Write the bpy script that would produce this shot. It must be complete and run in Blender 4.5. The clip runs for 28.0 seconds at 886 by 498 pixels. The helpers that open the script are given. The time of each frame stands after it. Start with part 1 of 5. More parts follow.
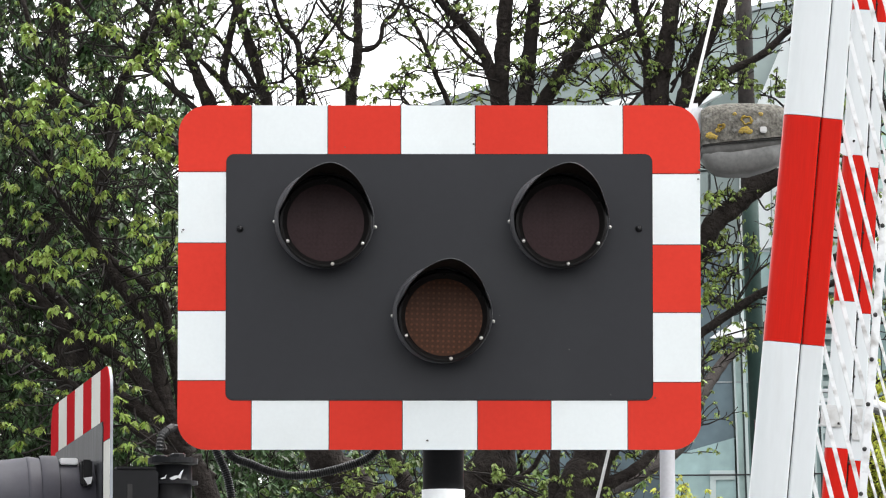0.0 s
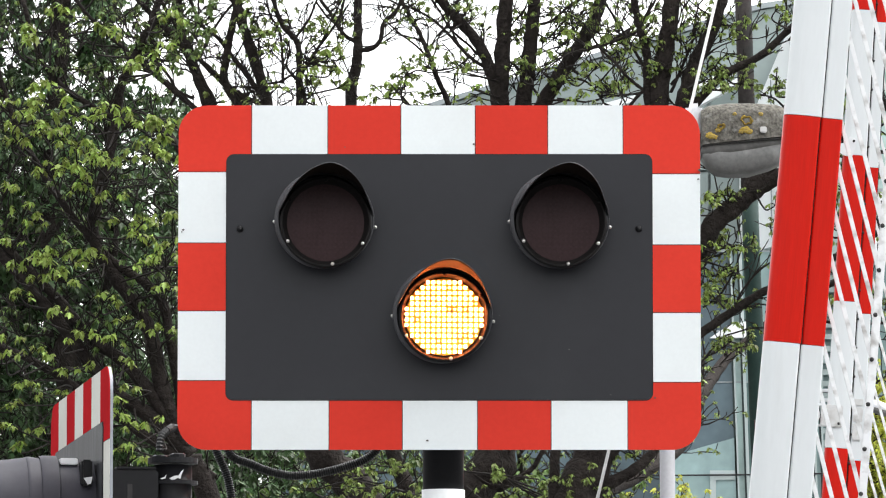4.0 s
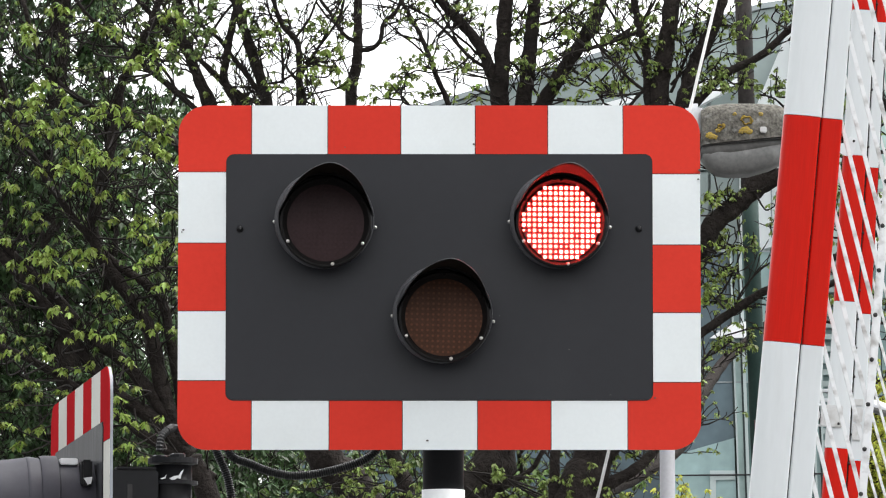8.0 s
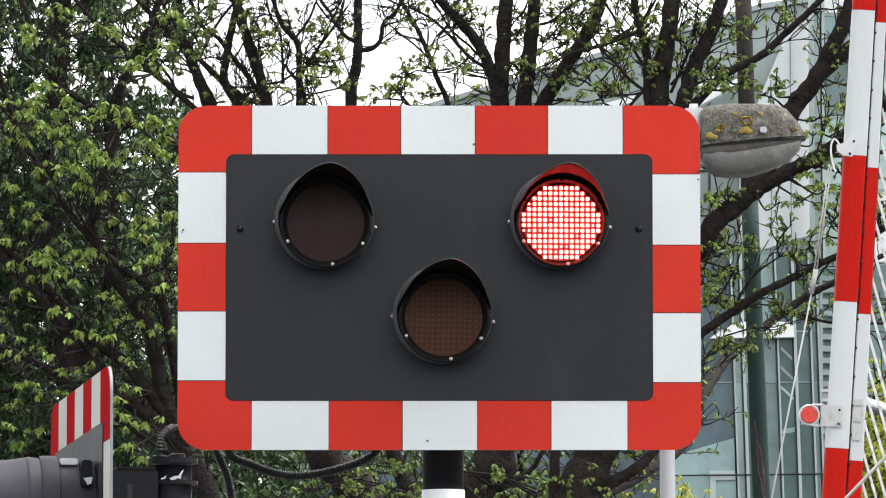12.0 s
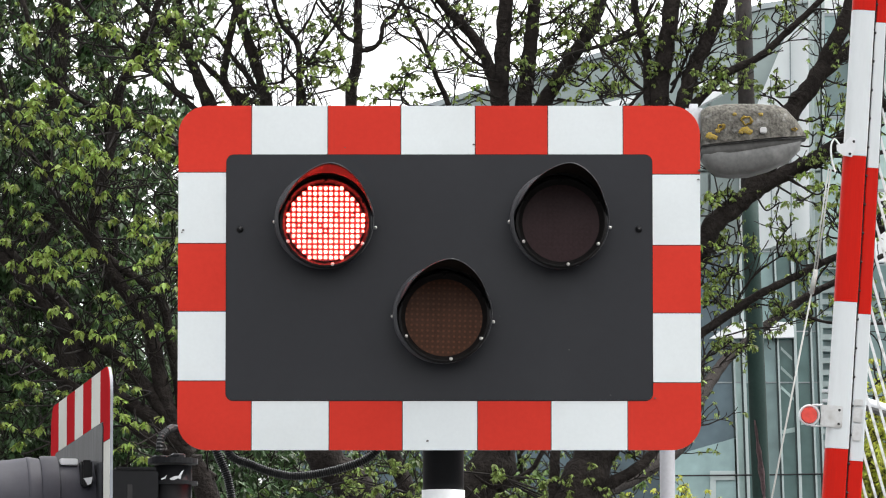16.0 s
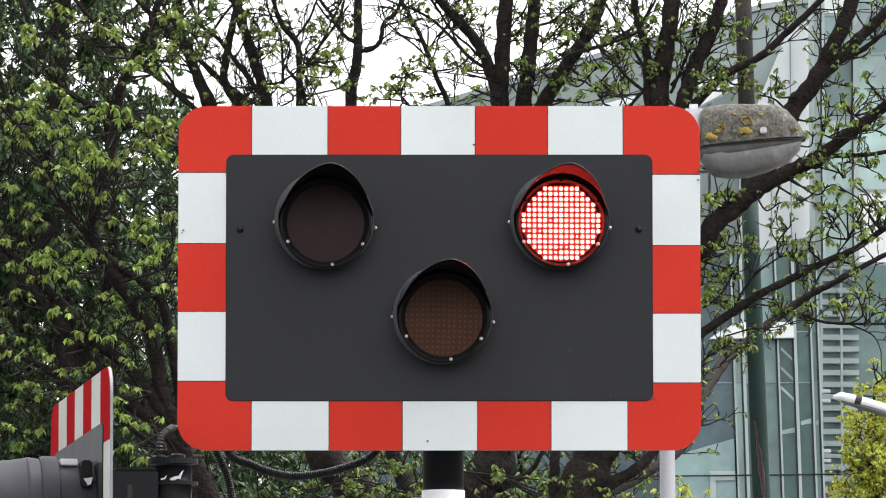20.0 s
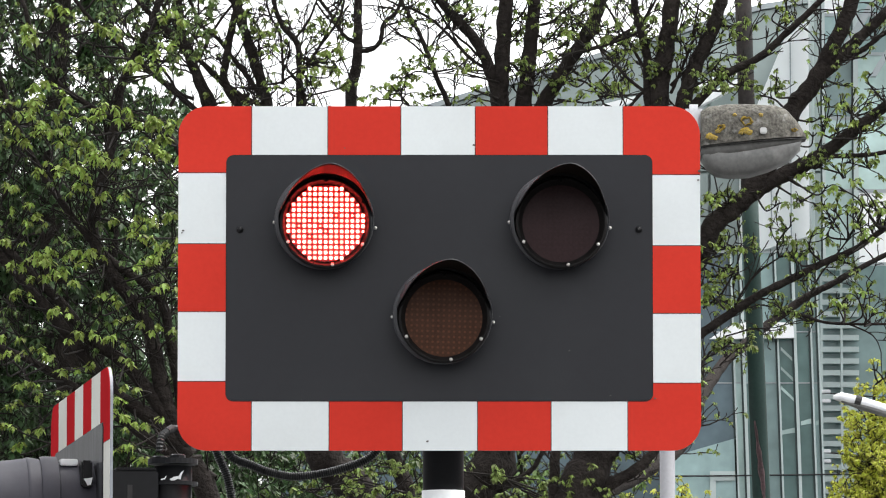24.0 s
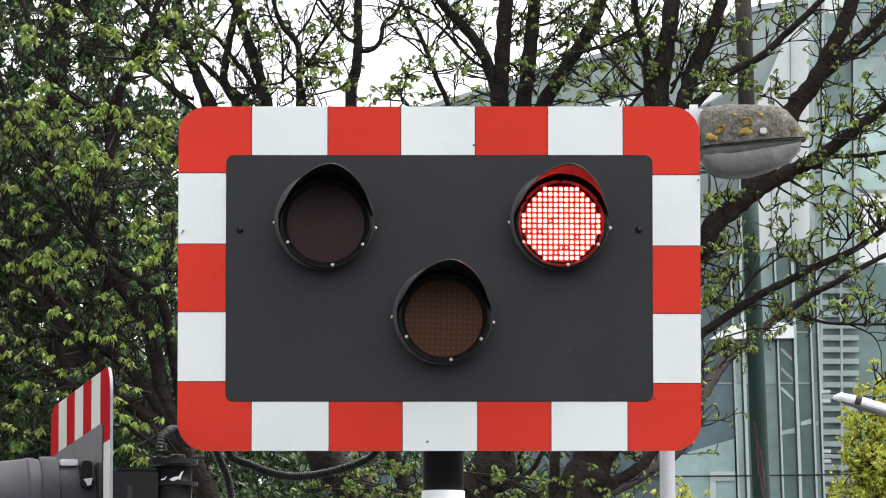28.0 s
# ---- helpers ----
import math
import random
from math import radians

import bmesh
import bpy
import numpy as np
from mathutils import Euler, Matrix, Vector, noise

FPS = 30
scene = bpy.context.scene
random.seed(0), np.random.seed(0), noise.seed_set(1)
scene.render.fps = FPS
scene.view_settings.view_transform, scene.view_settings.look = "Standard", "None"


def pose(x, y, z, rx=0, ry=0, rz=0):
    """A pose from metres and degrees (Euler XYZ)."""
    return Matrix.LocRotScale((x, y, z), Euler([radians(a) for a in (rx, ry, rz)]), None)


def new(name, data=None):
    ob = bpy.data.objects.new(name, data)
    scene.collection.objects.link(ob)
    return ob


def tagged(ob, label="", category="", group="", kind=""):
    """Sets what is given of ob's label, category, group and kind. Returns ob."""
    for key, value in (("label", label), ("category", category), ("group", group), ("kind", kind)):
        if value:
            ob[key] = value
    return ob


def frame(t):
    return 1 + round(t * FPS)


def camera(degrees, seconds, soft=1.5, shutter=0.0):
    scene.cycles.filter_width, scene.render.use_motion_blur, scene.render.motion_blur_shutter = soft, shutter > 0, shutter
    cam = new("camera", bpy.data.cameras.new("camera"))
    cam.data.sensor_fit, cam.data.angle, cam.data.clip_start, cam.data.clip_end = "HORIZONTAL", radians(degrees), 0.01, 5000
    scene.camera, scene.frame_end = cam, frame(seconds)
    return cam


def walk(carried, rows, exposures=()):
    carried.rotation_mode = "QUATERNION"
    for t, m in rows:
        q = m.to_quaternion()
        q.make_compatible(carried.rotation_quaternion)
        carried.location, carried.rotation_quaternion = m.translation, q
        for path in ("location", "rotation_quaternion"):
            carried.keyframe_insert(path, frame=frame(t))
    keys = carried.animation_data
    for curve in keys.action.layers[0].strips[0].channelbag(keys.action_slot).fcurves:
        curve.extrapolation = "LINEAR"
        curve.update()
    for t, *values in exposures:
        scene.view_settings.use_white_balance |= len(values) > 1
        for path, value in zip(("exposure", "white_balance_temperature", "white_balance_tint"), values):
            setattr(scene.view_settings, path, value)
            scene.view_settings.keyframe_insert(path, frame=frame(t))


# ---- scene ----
# A level crossing: one warning signal close by, a second one turned aside, two
# lifting barriers, trees, a street lantern and a glass building behind them.
cam = camera(8.263, 28.0, soft=1.12)
walk(cam, [
    (0.0, pose(0, -14, 1.5, 96.000, 0, 0)),
    (12.0, pose(0, -14, 1.5, 96.002, 0, 0)),
    (20.0, pose(0, -14, 1.5, 96.006, 0, 0)),
    (28.0, pose(0, -14, 1.5, 96.010, 0, 0)),
], exposures=[(0.0, 0.21), (3.6, 0.21), (5.4, 0.0), (28.0, 0.0)])

# ---- light: a bright overcast day ----
SUN_UP, SUN_TURN = 68, 75
world = bpy.data.worlds.new("overcast_sky")
scene.world = world
world.use_nodes = True
wn, wl = world.node_tree.nodes, world.node_tree.links
sky = wn.new("ShaderNodeTexSky")
sky.sky_type = "NISHITA"
sky.sun_disc = False
sky.sun_elevation, sky.sun_rotation = radians(SUN_UP), radians(SUN_TURN)
sky.air_density, sky.dust_density, sky.ozone_density = 1.0, 4.0, 1.0
cloud = wn.new("ShaderNodeHueSaturation")
cloud.inputs["Saturation"].default_value = 0.09
wl.new(sky.outputs[0], cloud.inputs["Color"])
wl.new(cloud.outputs[0], wn["Background"].inputs["Color"])
wn["Background"].inputs["Strength"].default_value = 0.46
sun = new("sun", bpy.data.lights.new("sun", "SUN"))
sun.data.energy, sun.data.angle, sun.data.color = 0.6, radians(40), (1.0, 0.97, 0.93)
sun.matrix_world = pose(0, 0, 30, 90 - SUN_UP, 0, 180 - SUN_TURN)


# ---- materials ----
def mat(name, colour, rough=0.6, metal=0.0, vary=0.15, scale=6.0, fine=60.0, bump=0.1, dirt=None, dirt_amount=0.0,
        each=0.0, spec=0.5, dirt_scale=3.0, relief=0.004, dirt_from=0.5, stretch=None):
    """A painted or natural surface with variation at two scales, optional stains and fine relief."""
    m = bpy.data.materials.new(name)
    m.use_nodes = True
    n, l = m.node_tree.nodes, m.node_tree.links
    b = n["Principled BSDF"]
    b.inputs["Roughness"].default_value, b.inputs["Metallic"].default_value = rough, metal
    b.inputs["Specular IOR Level"].default_value = spec
    tc = n.new("ShaderNodeTexCoord")
    place = tc.outputs["Object"]
    if stretch:
        mp = n.new("ShaderNodeMapping")
        mp.inputs["Scale"].default_value = stretch
        l.new(place, mp.inputs["Vector"])
        place = mp.outputs[0]
    big, small = n.new("ShaderNodeTexNoise"), n.new("ShaderNodeTexNoise")
    big.inputs["Scale"].default_value, big.inputs["Detail"].default_value = scale, 5
    small.inputs["Scale"].default_value, small.inputs["Detail"].default_value = fine, 3
    for t in (big, small):
        l.new(place, t.inputs["Vector"])
    add = n.new("ShaderNodeMath")
    add.operation = "ADD"
    l.new(big.outputs[0], add.inputs[0])
    l.new(small.outputs[0], add.inputs[1])
    val = n.new("ShaderNodeMapRange")
    val.inputs["From Min"].default_value, val.inputs["From Max"].default_value = 0.6, 1.4
    val.inputs["To Min"].default_value, val.inputs["To Max"].default_value = 1 - vary, 1 + vary
    l.new(add.outputs[0], val.inputs["Value"])
    hsv = n.new("ShaderNodeHueSaturation")
    hsv.inputs["Color"].default_value = (*colour, 1)
    out = val.outputs[0]
    if each:
        info = n.new("ShaderNodeObjectInfo")
        spread = n.new("ShaderNodeMapRange")
        spread.inputs["To Min"].default_value, spread.inputs["To Max"].default_value = 1 - each, 1 + each
        l.new(info.outputs["Random"], spread.inputs["Value"])
        mul = n.new("ShaderNodeMath")
        mul.operation = "MULTIPLY"
        l.new(out, mul.inputs[0])
        l.new(spread.outputs[0], mul.inputs[1])
        out = mul.outputs[0]
    l.new(out, hsv.inputs["Value"])
    col = hsv.outputs[0]
    if dirt:
        spot = n.new("ShaderNodeTexNoise")
        spot.inputs["Scale"].default_value, spot.inputs["Detail"].default_value = dirt_scale, 8
        l.new(place, spot.inputs["Vector"])
        cut = n.new("ShaderNodeMapRange")
        cut.inputs["From Min"].default_value, cut.inputs["From Max"].default_value = dirt_from, dirt_from + 0.22
        cut.inputs["To Max"].default_value = dirt_amount
        l.new(spot.outputs[0], cut.inputs["Value"])
        mix = n.new("ShaderNodeMix")
        mix.data_type = "RGBA"
        mix.inputs["B"].default_value = (*dirt, 1)
        l.new(cut.outputs[0], mix.inputs["Factor"])
        l.new(col, mix.inputs["A"])
        col = mix.outputs["Result"]
    l.new(col, b.inputs["Base Color"])
    if bump:
        bp = n.new("ShaderNodeBump")
        bp.inputs["Strength"].default_value, bp.inputs["Distance"].default_value = bump, relief
        l.new(small.outputs[0], bp.inputs["Height"])
        l.new(bp.outputs[0], b.inputs["Normal"])
    return m


def leaf_mat(name, colour, glow, spread=0.3):
    """Thin leaves: some light comes through; every leaf differs a little."""
    m = bpy.data.materials.new(name)
    m.use_nodes = True
    n, l = m.node_tree.nodes, m.node_tree.links
    b, out = n["Principled BSDF"], n["Material Output"]
    b.inputs["Roughness"].default_value = 0.5
    geo = n.new("ShaderNodeNewGeometry")
    rng = n.new("ShaderNodeMapRange")
    rng.inputs["To Min"].default_value, rng.inputs["To Max"].default_value = 1 - spread, 1 + spread
    l.new(geo.outputs["Random Per Island"], rng.inputs["Value"])
    hue = n.new("ShaderNodeMapRange")
    hue.inputs["To Min"].default_value, hue.inputs["To Max"].default_value = 0.485, 0.525
    l.new(geo.outputs["Random Per Island"], hue.inputs["Value"])
    hsv = n.new("ShaderNodeHueSaturation")
    hsv.inputs["Color"].default_value = (*colour, 1)
    l.new(rng.outputs[0], hsv.inputs["Value"])
    l.new(hue.outputs[0], hsv.inputs["Hue"])
    l.new(hsv.outputs[0], b.inputs["Base Color"])
    thin = n.new("ShaderNodeBsdfTranslucent")
    l.new(hsv.outputs[0], thin.inputs["Color"])
    mix = n.new("ShaderNodeMixShader")
    mix.inputs[0].default_value = glow
    l.new(b.outputs[0], mix.inputs[1])
    l.new(thin.outputs[0], mix.inputs[2])
    l.new(mix.outputs[0], out.inputs["Surface"])
    return m


def glow_mat(name, colour, strength):
    """A lit diode; some burn a little weaker than others."""
    m = bpy.data.materials.new(name)
    m.use_nodes = True
    n, l = m.node_tree.nodes, m.node_tree.links
    b = n["Principled BSDF"]
    b.inputs["Base Color"].default_value = (*colour, 1)
    b.inputs["Emission Color"].default_value = (*colour, 1)
    geo, rng = n.new("ShaderNodeNewGeometry"), n.new("ShaderNodeMapRange")
    rng.inputs["To Min"].default_value, rng.inputs["To Max"].default_value = 0.55 * strength, 1.3 * strength
    l.new(geo.outputs["Random Per Island"], rng.inputs["Value"])
    l.new(rng.outputs[0], b.inputs["Emission Strength"])
    return m


def lens_mat(name, colour, dots):
    """A dark tinted lamp lens with the grid of unlit diodes behind it."""
    m = mat(name, colour, 0.3, 0, 0.25, 14, 200, 0.05, spec=0.07)
    n, l = m.node_tree.nodes, m.node_tree.links
    b = n["Principled BSDF"]
    tc = n.new("ShaderNodeTexCoord")
    vor = n.new("ShaderNodeTexVoronoi")
    vor.inputs["Scale"].default_value, vor.inputs["Randomness"].default_value = 82, 0
    flat = n.new("ShaderNodeMapping")
    flat.inputs["Scale"].default_value = (1, 0, 1)
    flat.inputs["Location"].default_value = (0.0, 0.0, 0.0061)
    l.new(tc.outputs["Object"], flat.inputs["Vector"])
    l.new(flat.outputs[0], vor.inputs["Vector"])
    cut = n.new("ShaderNodeMapRange")
    cut.inputs["From Min"].default_value, cut.inputs["From Max"].default_value = 0.30, 0.14
    cut.inputs["To Max"].default_value = 0.8
    l.new(vor.outputs["Distance"], cut.inputs["Value"])
    mix = n.new("ShaderNodeMix")
    mix.data_type = "RGBA"
    mix.inputs["B"].default_value = (*dots, 1)
    l.new(cut.outputs[0], mix.inputs["Factor"])
    l.new(b.inputs["Base Color"].links[0].from_socket, mix.inputs["A"])
    l.new(mix.outputs["Result"], b.inputs["Base Color"])
    return m


def glass_mat(name, colour, rough=0.08):
    m = mat(name, colour, rough, 0.0, 0.25, 0.7, 3, 0.02, each=0.22)
    m.node_tree.nodes["Principled BSDF"].inputs["Specular IOR Level"].default_value = 0.4
    return m


RED_FILM = mat("red_reflective_film", (0.66, 0.050, 0.034), 0.45, 0, 0.05, 9, 90, 0.03, (0.52, 0.035, 0.02), 0.3, each=0.05, spec=0.0)
WHITE_FILM = mat("white_reflective_film", (0.79, 0.83, 0.83), 0.45, 0, 0.025, 7, 120, 0.03, (0.5, 0.5, 0.46), 0.18, each=0.02, spec=0.0)
# darker copies of the film colours, for the dimmer light on the turned board
RED_SHADED = mat("shaded_crimson_film", (0.40, 0.020, 0.024), 0.5, 0, 0.12, 12, 90, 0.04, (0.28, 0.02, 0.02), 0.5, each=0.06, spec=0.0)
WHITE_SHADED = mat("shaded_cream_film", (0.60, 0.60, 0.555), 0.5, 0, 0.05, 9, 90, 0.04, (0.42, 0.41, 0.37), 0.5, each=0.03, spec=0.0)
PANEL_GREY = mat("dark_grey_painted_panel", (0.0172, 0.0178, 0.0215), 0.42, 0, 0.10, 4, 40, 0.06, (0.036, 0.037, 0.041), 0.35, spec=0.32)
PANEL_WORN = mat("streaked_grey_panel", (0.018, 0.0185, 0.021), 0.5, 0, 0.5, 9, 50, 0.1, (0.10, 0.10, 0.11), 0.6, spec=0.18, dirt_scale=9, stretch=(4.0, 1.0, 0.35))
CHIP = mat("weathered_grey_chip", (0.10, 0.095, 0.085), 0.8)
EDGE_BLACK = mat("black_film_edging", (0.02, 0.02, 0.022), 0.6)
BOARD_BACK = mat("grey_board_sheet", (0.30, 0.32, 0.35), 0.5, 0.2, 0.15, 5, 60, 0.05, (0.2, 0.2, 0.22), 0.5)
HOOD_BLACK = mat("black_moulded_plastic", (0.046, 0.046, 0.050), 0.42, 0, 0.2, 20, 150, 0.06, (0.075, 0.075, 0.078), 0.4, spec=0.5)
# inside of the hoods: shade and an orange lamp glow put into its colour
HOOD_SHADE = mat("hood_shade_and_glow_tint", (0.0090, 0.0074, 0.0056), 0.75, 0, 0.25, 20, 150, 0.05, spec=0.04)
HOOD_GREY = mat("weathered_grey_plastic", (0.032, 0.031, 0.040), 0.55, 0, 0.15, 8, 90, 0.06, (0.10, 0.10, 0.11), 0.5, spec=0.25)
DRUM_GREY = mat("dark_grey_moulded_drum", (0.036, 0.036, 0.040), 0.45, 0, 0.2, 20, 150, 0.06, (0.06, 0.06, 0.063), 0.4, spec=0.4)
RING_BLACK = mat("satin_black_ring", (0.0095, 0.0086, 0.0084), 0.65, 0, 0.2, 20, 120, 0.04, spec=0.15)
STEEL = mat("bright_screw_steel", (0.62, 0.60, 0.56), 0.35, 0.6, 0.1)
POST_BLACK = mat("black_painted_steel", (0.009, 0.009, 0.010), 0.38, 0, 0.2, 5, 70, 0.06, (0.024, 0.023, 0.022), 0.3, spec=0.2)
POST_WHITE = mat("white_painted_band", (0.72, 0.73, 0.74), 0.5, 0, 0.05)
RUBBER = mat("black_ribbed_conduit", (0.013, 0.013, 0.013), 0.45, 0, 0.2, 30, spec=0.4)
LENS_RED = lens_mat("dark_red_lens", (0.041, 0.025, 0.026), (0.047, 0.027, 0.028))
LENS_AMBER = lens_mat("dark_amber_lens", (0.068, 0.032, 0.020), (0.128, 0.054, 0.030))
LED_RED = glow_mat("red_diode_glow", (1.0, 0.047, 0.036), 38.0)
LED_AMBER = glow_mat("amber_diode_glow", (1.0, 0.24, 0.060), 56.0)
DISH_RED = mat("red_lamp_dish", (0.16, 0.020, 0.024), 0.6)
DISH_AMBER = mat("amber_lamp_dish", (0.40, 0.28, 0.03), 0.6)
# lengthwise streaks in both boom colours imitate shading and gloss lines
BOOM_WHITE = mat("white_boom_enamel", (0.68, 0.71, 0.715), 0.35, 0, 0.025, 3, 30, 0.02, (0.45, 0.45, 0.43), 0.18, dirt_scale=5, stretch=(4.0, 4.0, 0.7))
BOOM_RED = mat("red_boom_enamel", (0.56, 0.012, 0.005), 0.3, 0, 0.10, 4, 30, 0.02, (0.38, 0.010, 0.006), 0.5, dirt_scale=4, spec=0.1, stretch=(9.0, 9.0, 0.5))
SKIRT_WHITE = mat("white_skirt_rod", (0.82, 0.83, 0.83), 0.5, 0, 0.06, 9, 90, 0.05, (0.25, 0.23, 0.2), 0.7, dirt_scale=22)
GROOVE = mat("dark_groove_grime", (0.025, 0.024, 0.023), 0.8, 0, 0.4, 25)
GALVANISED = mat("galvanised_plate", (0.62, 0.62, 0.61), 0.45, 0.3, 0.1, 30, 120, 0.05, (0.35, 0.33, 0.3), 0.6, dirt_scale=30)
ROPE = mat("pale_steel_stay", (0.78, 0.78, 0.76), 0.5, 0.2, 0.15, 40)
STAY_GREY = mat("weathered_stay_wire", (0.46, 0.46, 0.43), 0.5, 0.2, 0.15, 40)
BOWL_SHADE = mat("shaded_bowl_band", (0.085, 0.083, 0.078), 0.5, 0, 0.3, 9, 60, 0.05, (0.19, 0.19, 0.18), 0.6, dirt_scale=9, spec=0.3)
LICHEN = mat("orange_lichen", (0.36, 0.255, 0.055), 0.95, 0, 0.5, 60, 200, 0.5, (0.16, 0.14, 0.09), 0.8, dirt_scale=50, spec=0.1)
LAMP_RED = mat("red_lamp_glass", (0.72, 0.06, 0.04), 0.25, 0, 0.1, 60)
BARK = mat("dark_grey_brown_bark", (0.0215, 0.0175, 0.0155), 0.9, 0, 0.45, 7, 45, 0.9, (0.040, 0.034, 0.029), 0.6, dirt_scale=14, spec=0.15, relief=0.02)
TWIG = mat("dark_twig_bark", (0.019, 0.0155, 0.0135), 0.85, 0, 0.3, 12, spec=0.2)
LEAF_SPRING = leaf_mat("fresh_spring_leaf", (0.105, 0.155, 0.038), 0.34, 0.6)
# yellow-green of the tufts, brightened in its colour as if light fell there
LEAF_LIT = leaf_mat("lit_yellow_green_leaf", (0.235, 0.305, 0.060), 0.38, 0.5)
LEAF_OLIVE = leaf_mat("pale_olive_leaf", (0.21, 0.27, 0.065), 0.36, 0.55)
LEAF_DEEP = leaf_mat("deep_green_leaf", (0.058, 0.100, 0.037), 0.30, 0.65)
LEAF_LIME = leaf_mat("lime_green_leaf", (0.50, 0.51, 0.075), 0.45, 0.4)
CONCRETE = mat("lichened_grey_canopy", (0.125, 0.118, 0.102), 0.95, 0, 0.85, 24, 85, 0.9, (0.36, 0.36, 0.34), 0.85, dirt_scale=30, spec=0.2, dirt_from=0.56)
BOWL = mat("dull_plastic_bowl", (0.155, 0.155, 0.148), 0.35, 0, 0.3, 8, 60, 0.05, (0.36, 0.36, 0.34), 0.6, dirt_scale=9, spec=0.4)
PALE_GREY = mat("pale_grey_column_paint", (0.22, 0.22, 0.235), 0.5, 0, 0.1, 6)
POLE_GREEN = mat("dark_green_pole_paint", (0.016, 0.036, 0.030), 0.6, 0, 0.2, 4, 60, 0.1, (0.075, 0.055, 0.056), 0.8, dirt_scale=1.4, spec=0.2, dirt_from=0.60)
POLE_BROWN = mat("bare_weathered_pole", (0.060, 0.052, 0.050), 0.7, 0, 0.35, 5, 50, 0.15, (0.030, 0.042, 0.038), 0.8, dirt_scale=6, spec=0.2)
PEELED = mat("bare_pinkish_primer", (0.115, 0.072, 0.075), 0.8, 0, 0.4, 30, 90, 0.3, (0.05, 0.045, 0.045), 0.7, dirt_scale=25)
LAMP_WHITE = mat("white_lantern_shell", (0.75, 0.76, 0.78), 0.4)
CLADDING = mat("pale_grey_cladding", (0.28, 0.335, 0.322), 0.4, 0.0, 0.10, 0.4, 3, 0.02, each=0.05)
WHITE_CLAD = mat("white_cladding", (0.89, 0.91, 0.91), 0.35, 0, 0.03, 0.4, 3, 0.02, each=0.02)
TEAL_GLASS = glass_mat("teal_facade_glass", (0.105, 0.180, 0.170))
PALE_GLASS = glass_mat("pale_teal_glass", (0.42, 0.56, 0.53))
MID_GLASS = glass_mat("mid_teal_glass", (0.26, 0.37, 0.365))
SLATE_GLASS = glass_mat("slate_facade_glass", (0.085, 0.125, 0.145))
MULLION = mat("silver_mullion", (0.44, 0.51, 0.50), 0.4, 0.2, 0.05, 2)
DARK_BAR = mat("dark_green_gasket", (0.030, 0.050, 0.048), 0.5, 0, 0.1, 2)
BEAM_GREY = mat("mid_grey_beam", (0.33, 0.37, 0.38), 0.5, 0, 0.08, 1)
ASPHALT = mat("worn_asphalt", (0.055, 0.055, 0.056), 0.9, 0, 0.25, 0.8, 60, 0.4)
WIRE = mat("black_cable_sheath", (0.015, 0.015, 0.016), 0.6)


# ---- mesh helpers ----
def part(name, bm, material, parent=None, label="", smooth=False, at=None):
    """Links a bmesh as one mesh object, under parent where one is given."""
    me = bpy.data.meshes.new(name)
    bm.normal_update()
    bm.to_mesh(me)
    bm.free()
    for m in material if isinstance(material, (list, tuple)) else [material]:
        me.materials.append(m)
    if smooth:
        me.shade_smooth()
    ob = new(name, me)
    if parent:
        ob.parent = parent
    if at is not None:
        ob.matrix_basis = at
    if label:
        ob["label"] = label
    return ob


def piece(name, data, parent, at):
    """One more object on shared mesh data."""
    ob = new(name, data)
    ob.parent = parent
    ob.matrix_basis = at
    return ob


def empty(name, at):
    ob = new(name)
    ob.matrix_basis = at
    return ob


def box(bm, x0, x1, y0, y1, z0, z1, bevel=0.0):
    m = Matrix.LocRotScale(((x0 + x1) / 2, (y0 + y1) / 2, (z0 + z1) / 2), None, (x1 - x0, y1 - y0, z1 - z0))
    vs = bmesh.ops.create_cube(bm, size=1, matrix=m)["verts"]
    if bevel:
        es = {e for v in vs for e in v.link_edges}
        bmesh.ops.bevel(bm, geom=list(es), offset=bevel, segments=2, affect="EDGES", clamp_overlap=True)
    return bm


def tube(bm, points, radii, sides=12, cap=True):
    """A round tube through points; radii one number or one for each point."""
    pts = [Vector(p) for p in points]
    rs = radii if isinstance(radii, (list, tuple)) else [radii] * len(pts)
    rings = []
    side = None
    for i, p in enumerate(pts):
        d = (pts[min(i + 1, len(pts) - 1)] - pts[max(i - 1, 0)]).normalized()
        if side is None:
            side = d.cross(Vector((0, 1, 0.01)) if abs(d.y) < 0.9 else Vector((1, 0, 0))).normalized()
        side = (side - d * side.dot(d)).normalized()
        up = d.cross(side)
        rings.append([bm.verts.new(p + (side * math.cos(a) + up * math.sin(a)) * rs[i])
                      for a in (2 * math.pi * k / sides for k in range(sides))])
    for a, b in zip(rings, rings[1:]):
        for k in range(sides):
            bm.faces.new((a[k], a[(k + 1) % sides], b[(k + 1) % sides], b[k]))
    if cap:
        bm.faces.new(rings[0][::-1])
        bm.faces.new(rings[-1])
    return bm


def prism(bm, outline, y0, y1):
    """An (x, z) outline extruded from y0 (front) to y1."""
    front = [bm.verts.new((x, y0, z)) for x, z in outline]
    back = [bm.verts.new((x, y1, z)) for x, z in outline]
    bm.faces.new(front)
    bm.faces.new(back[::-1])
    n = len(outline)
    for i in range(n):
        j = (i + 1) % n
        bm.faces.new((front[i], back[i], back[j], front[j]))
    bmesh.ops.recalc_face_normals(bm, faces=bm.faces[:])
    return bm


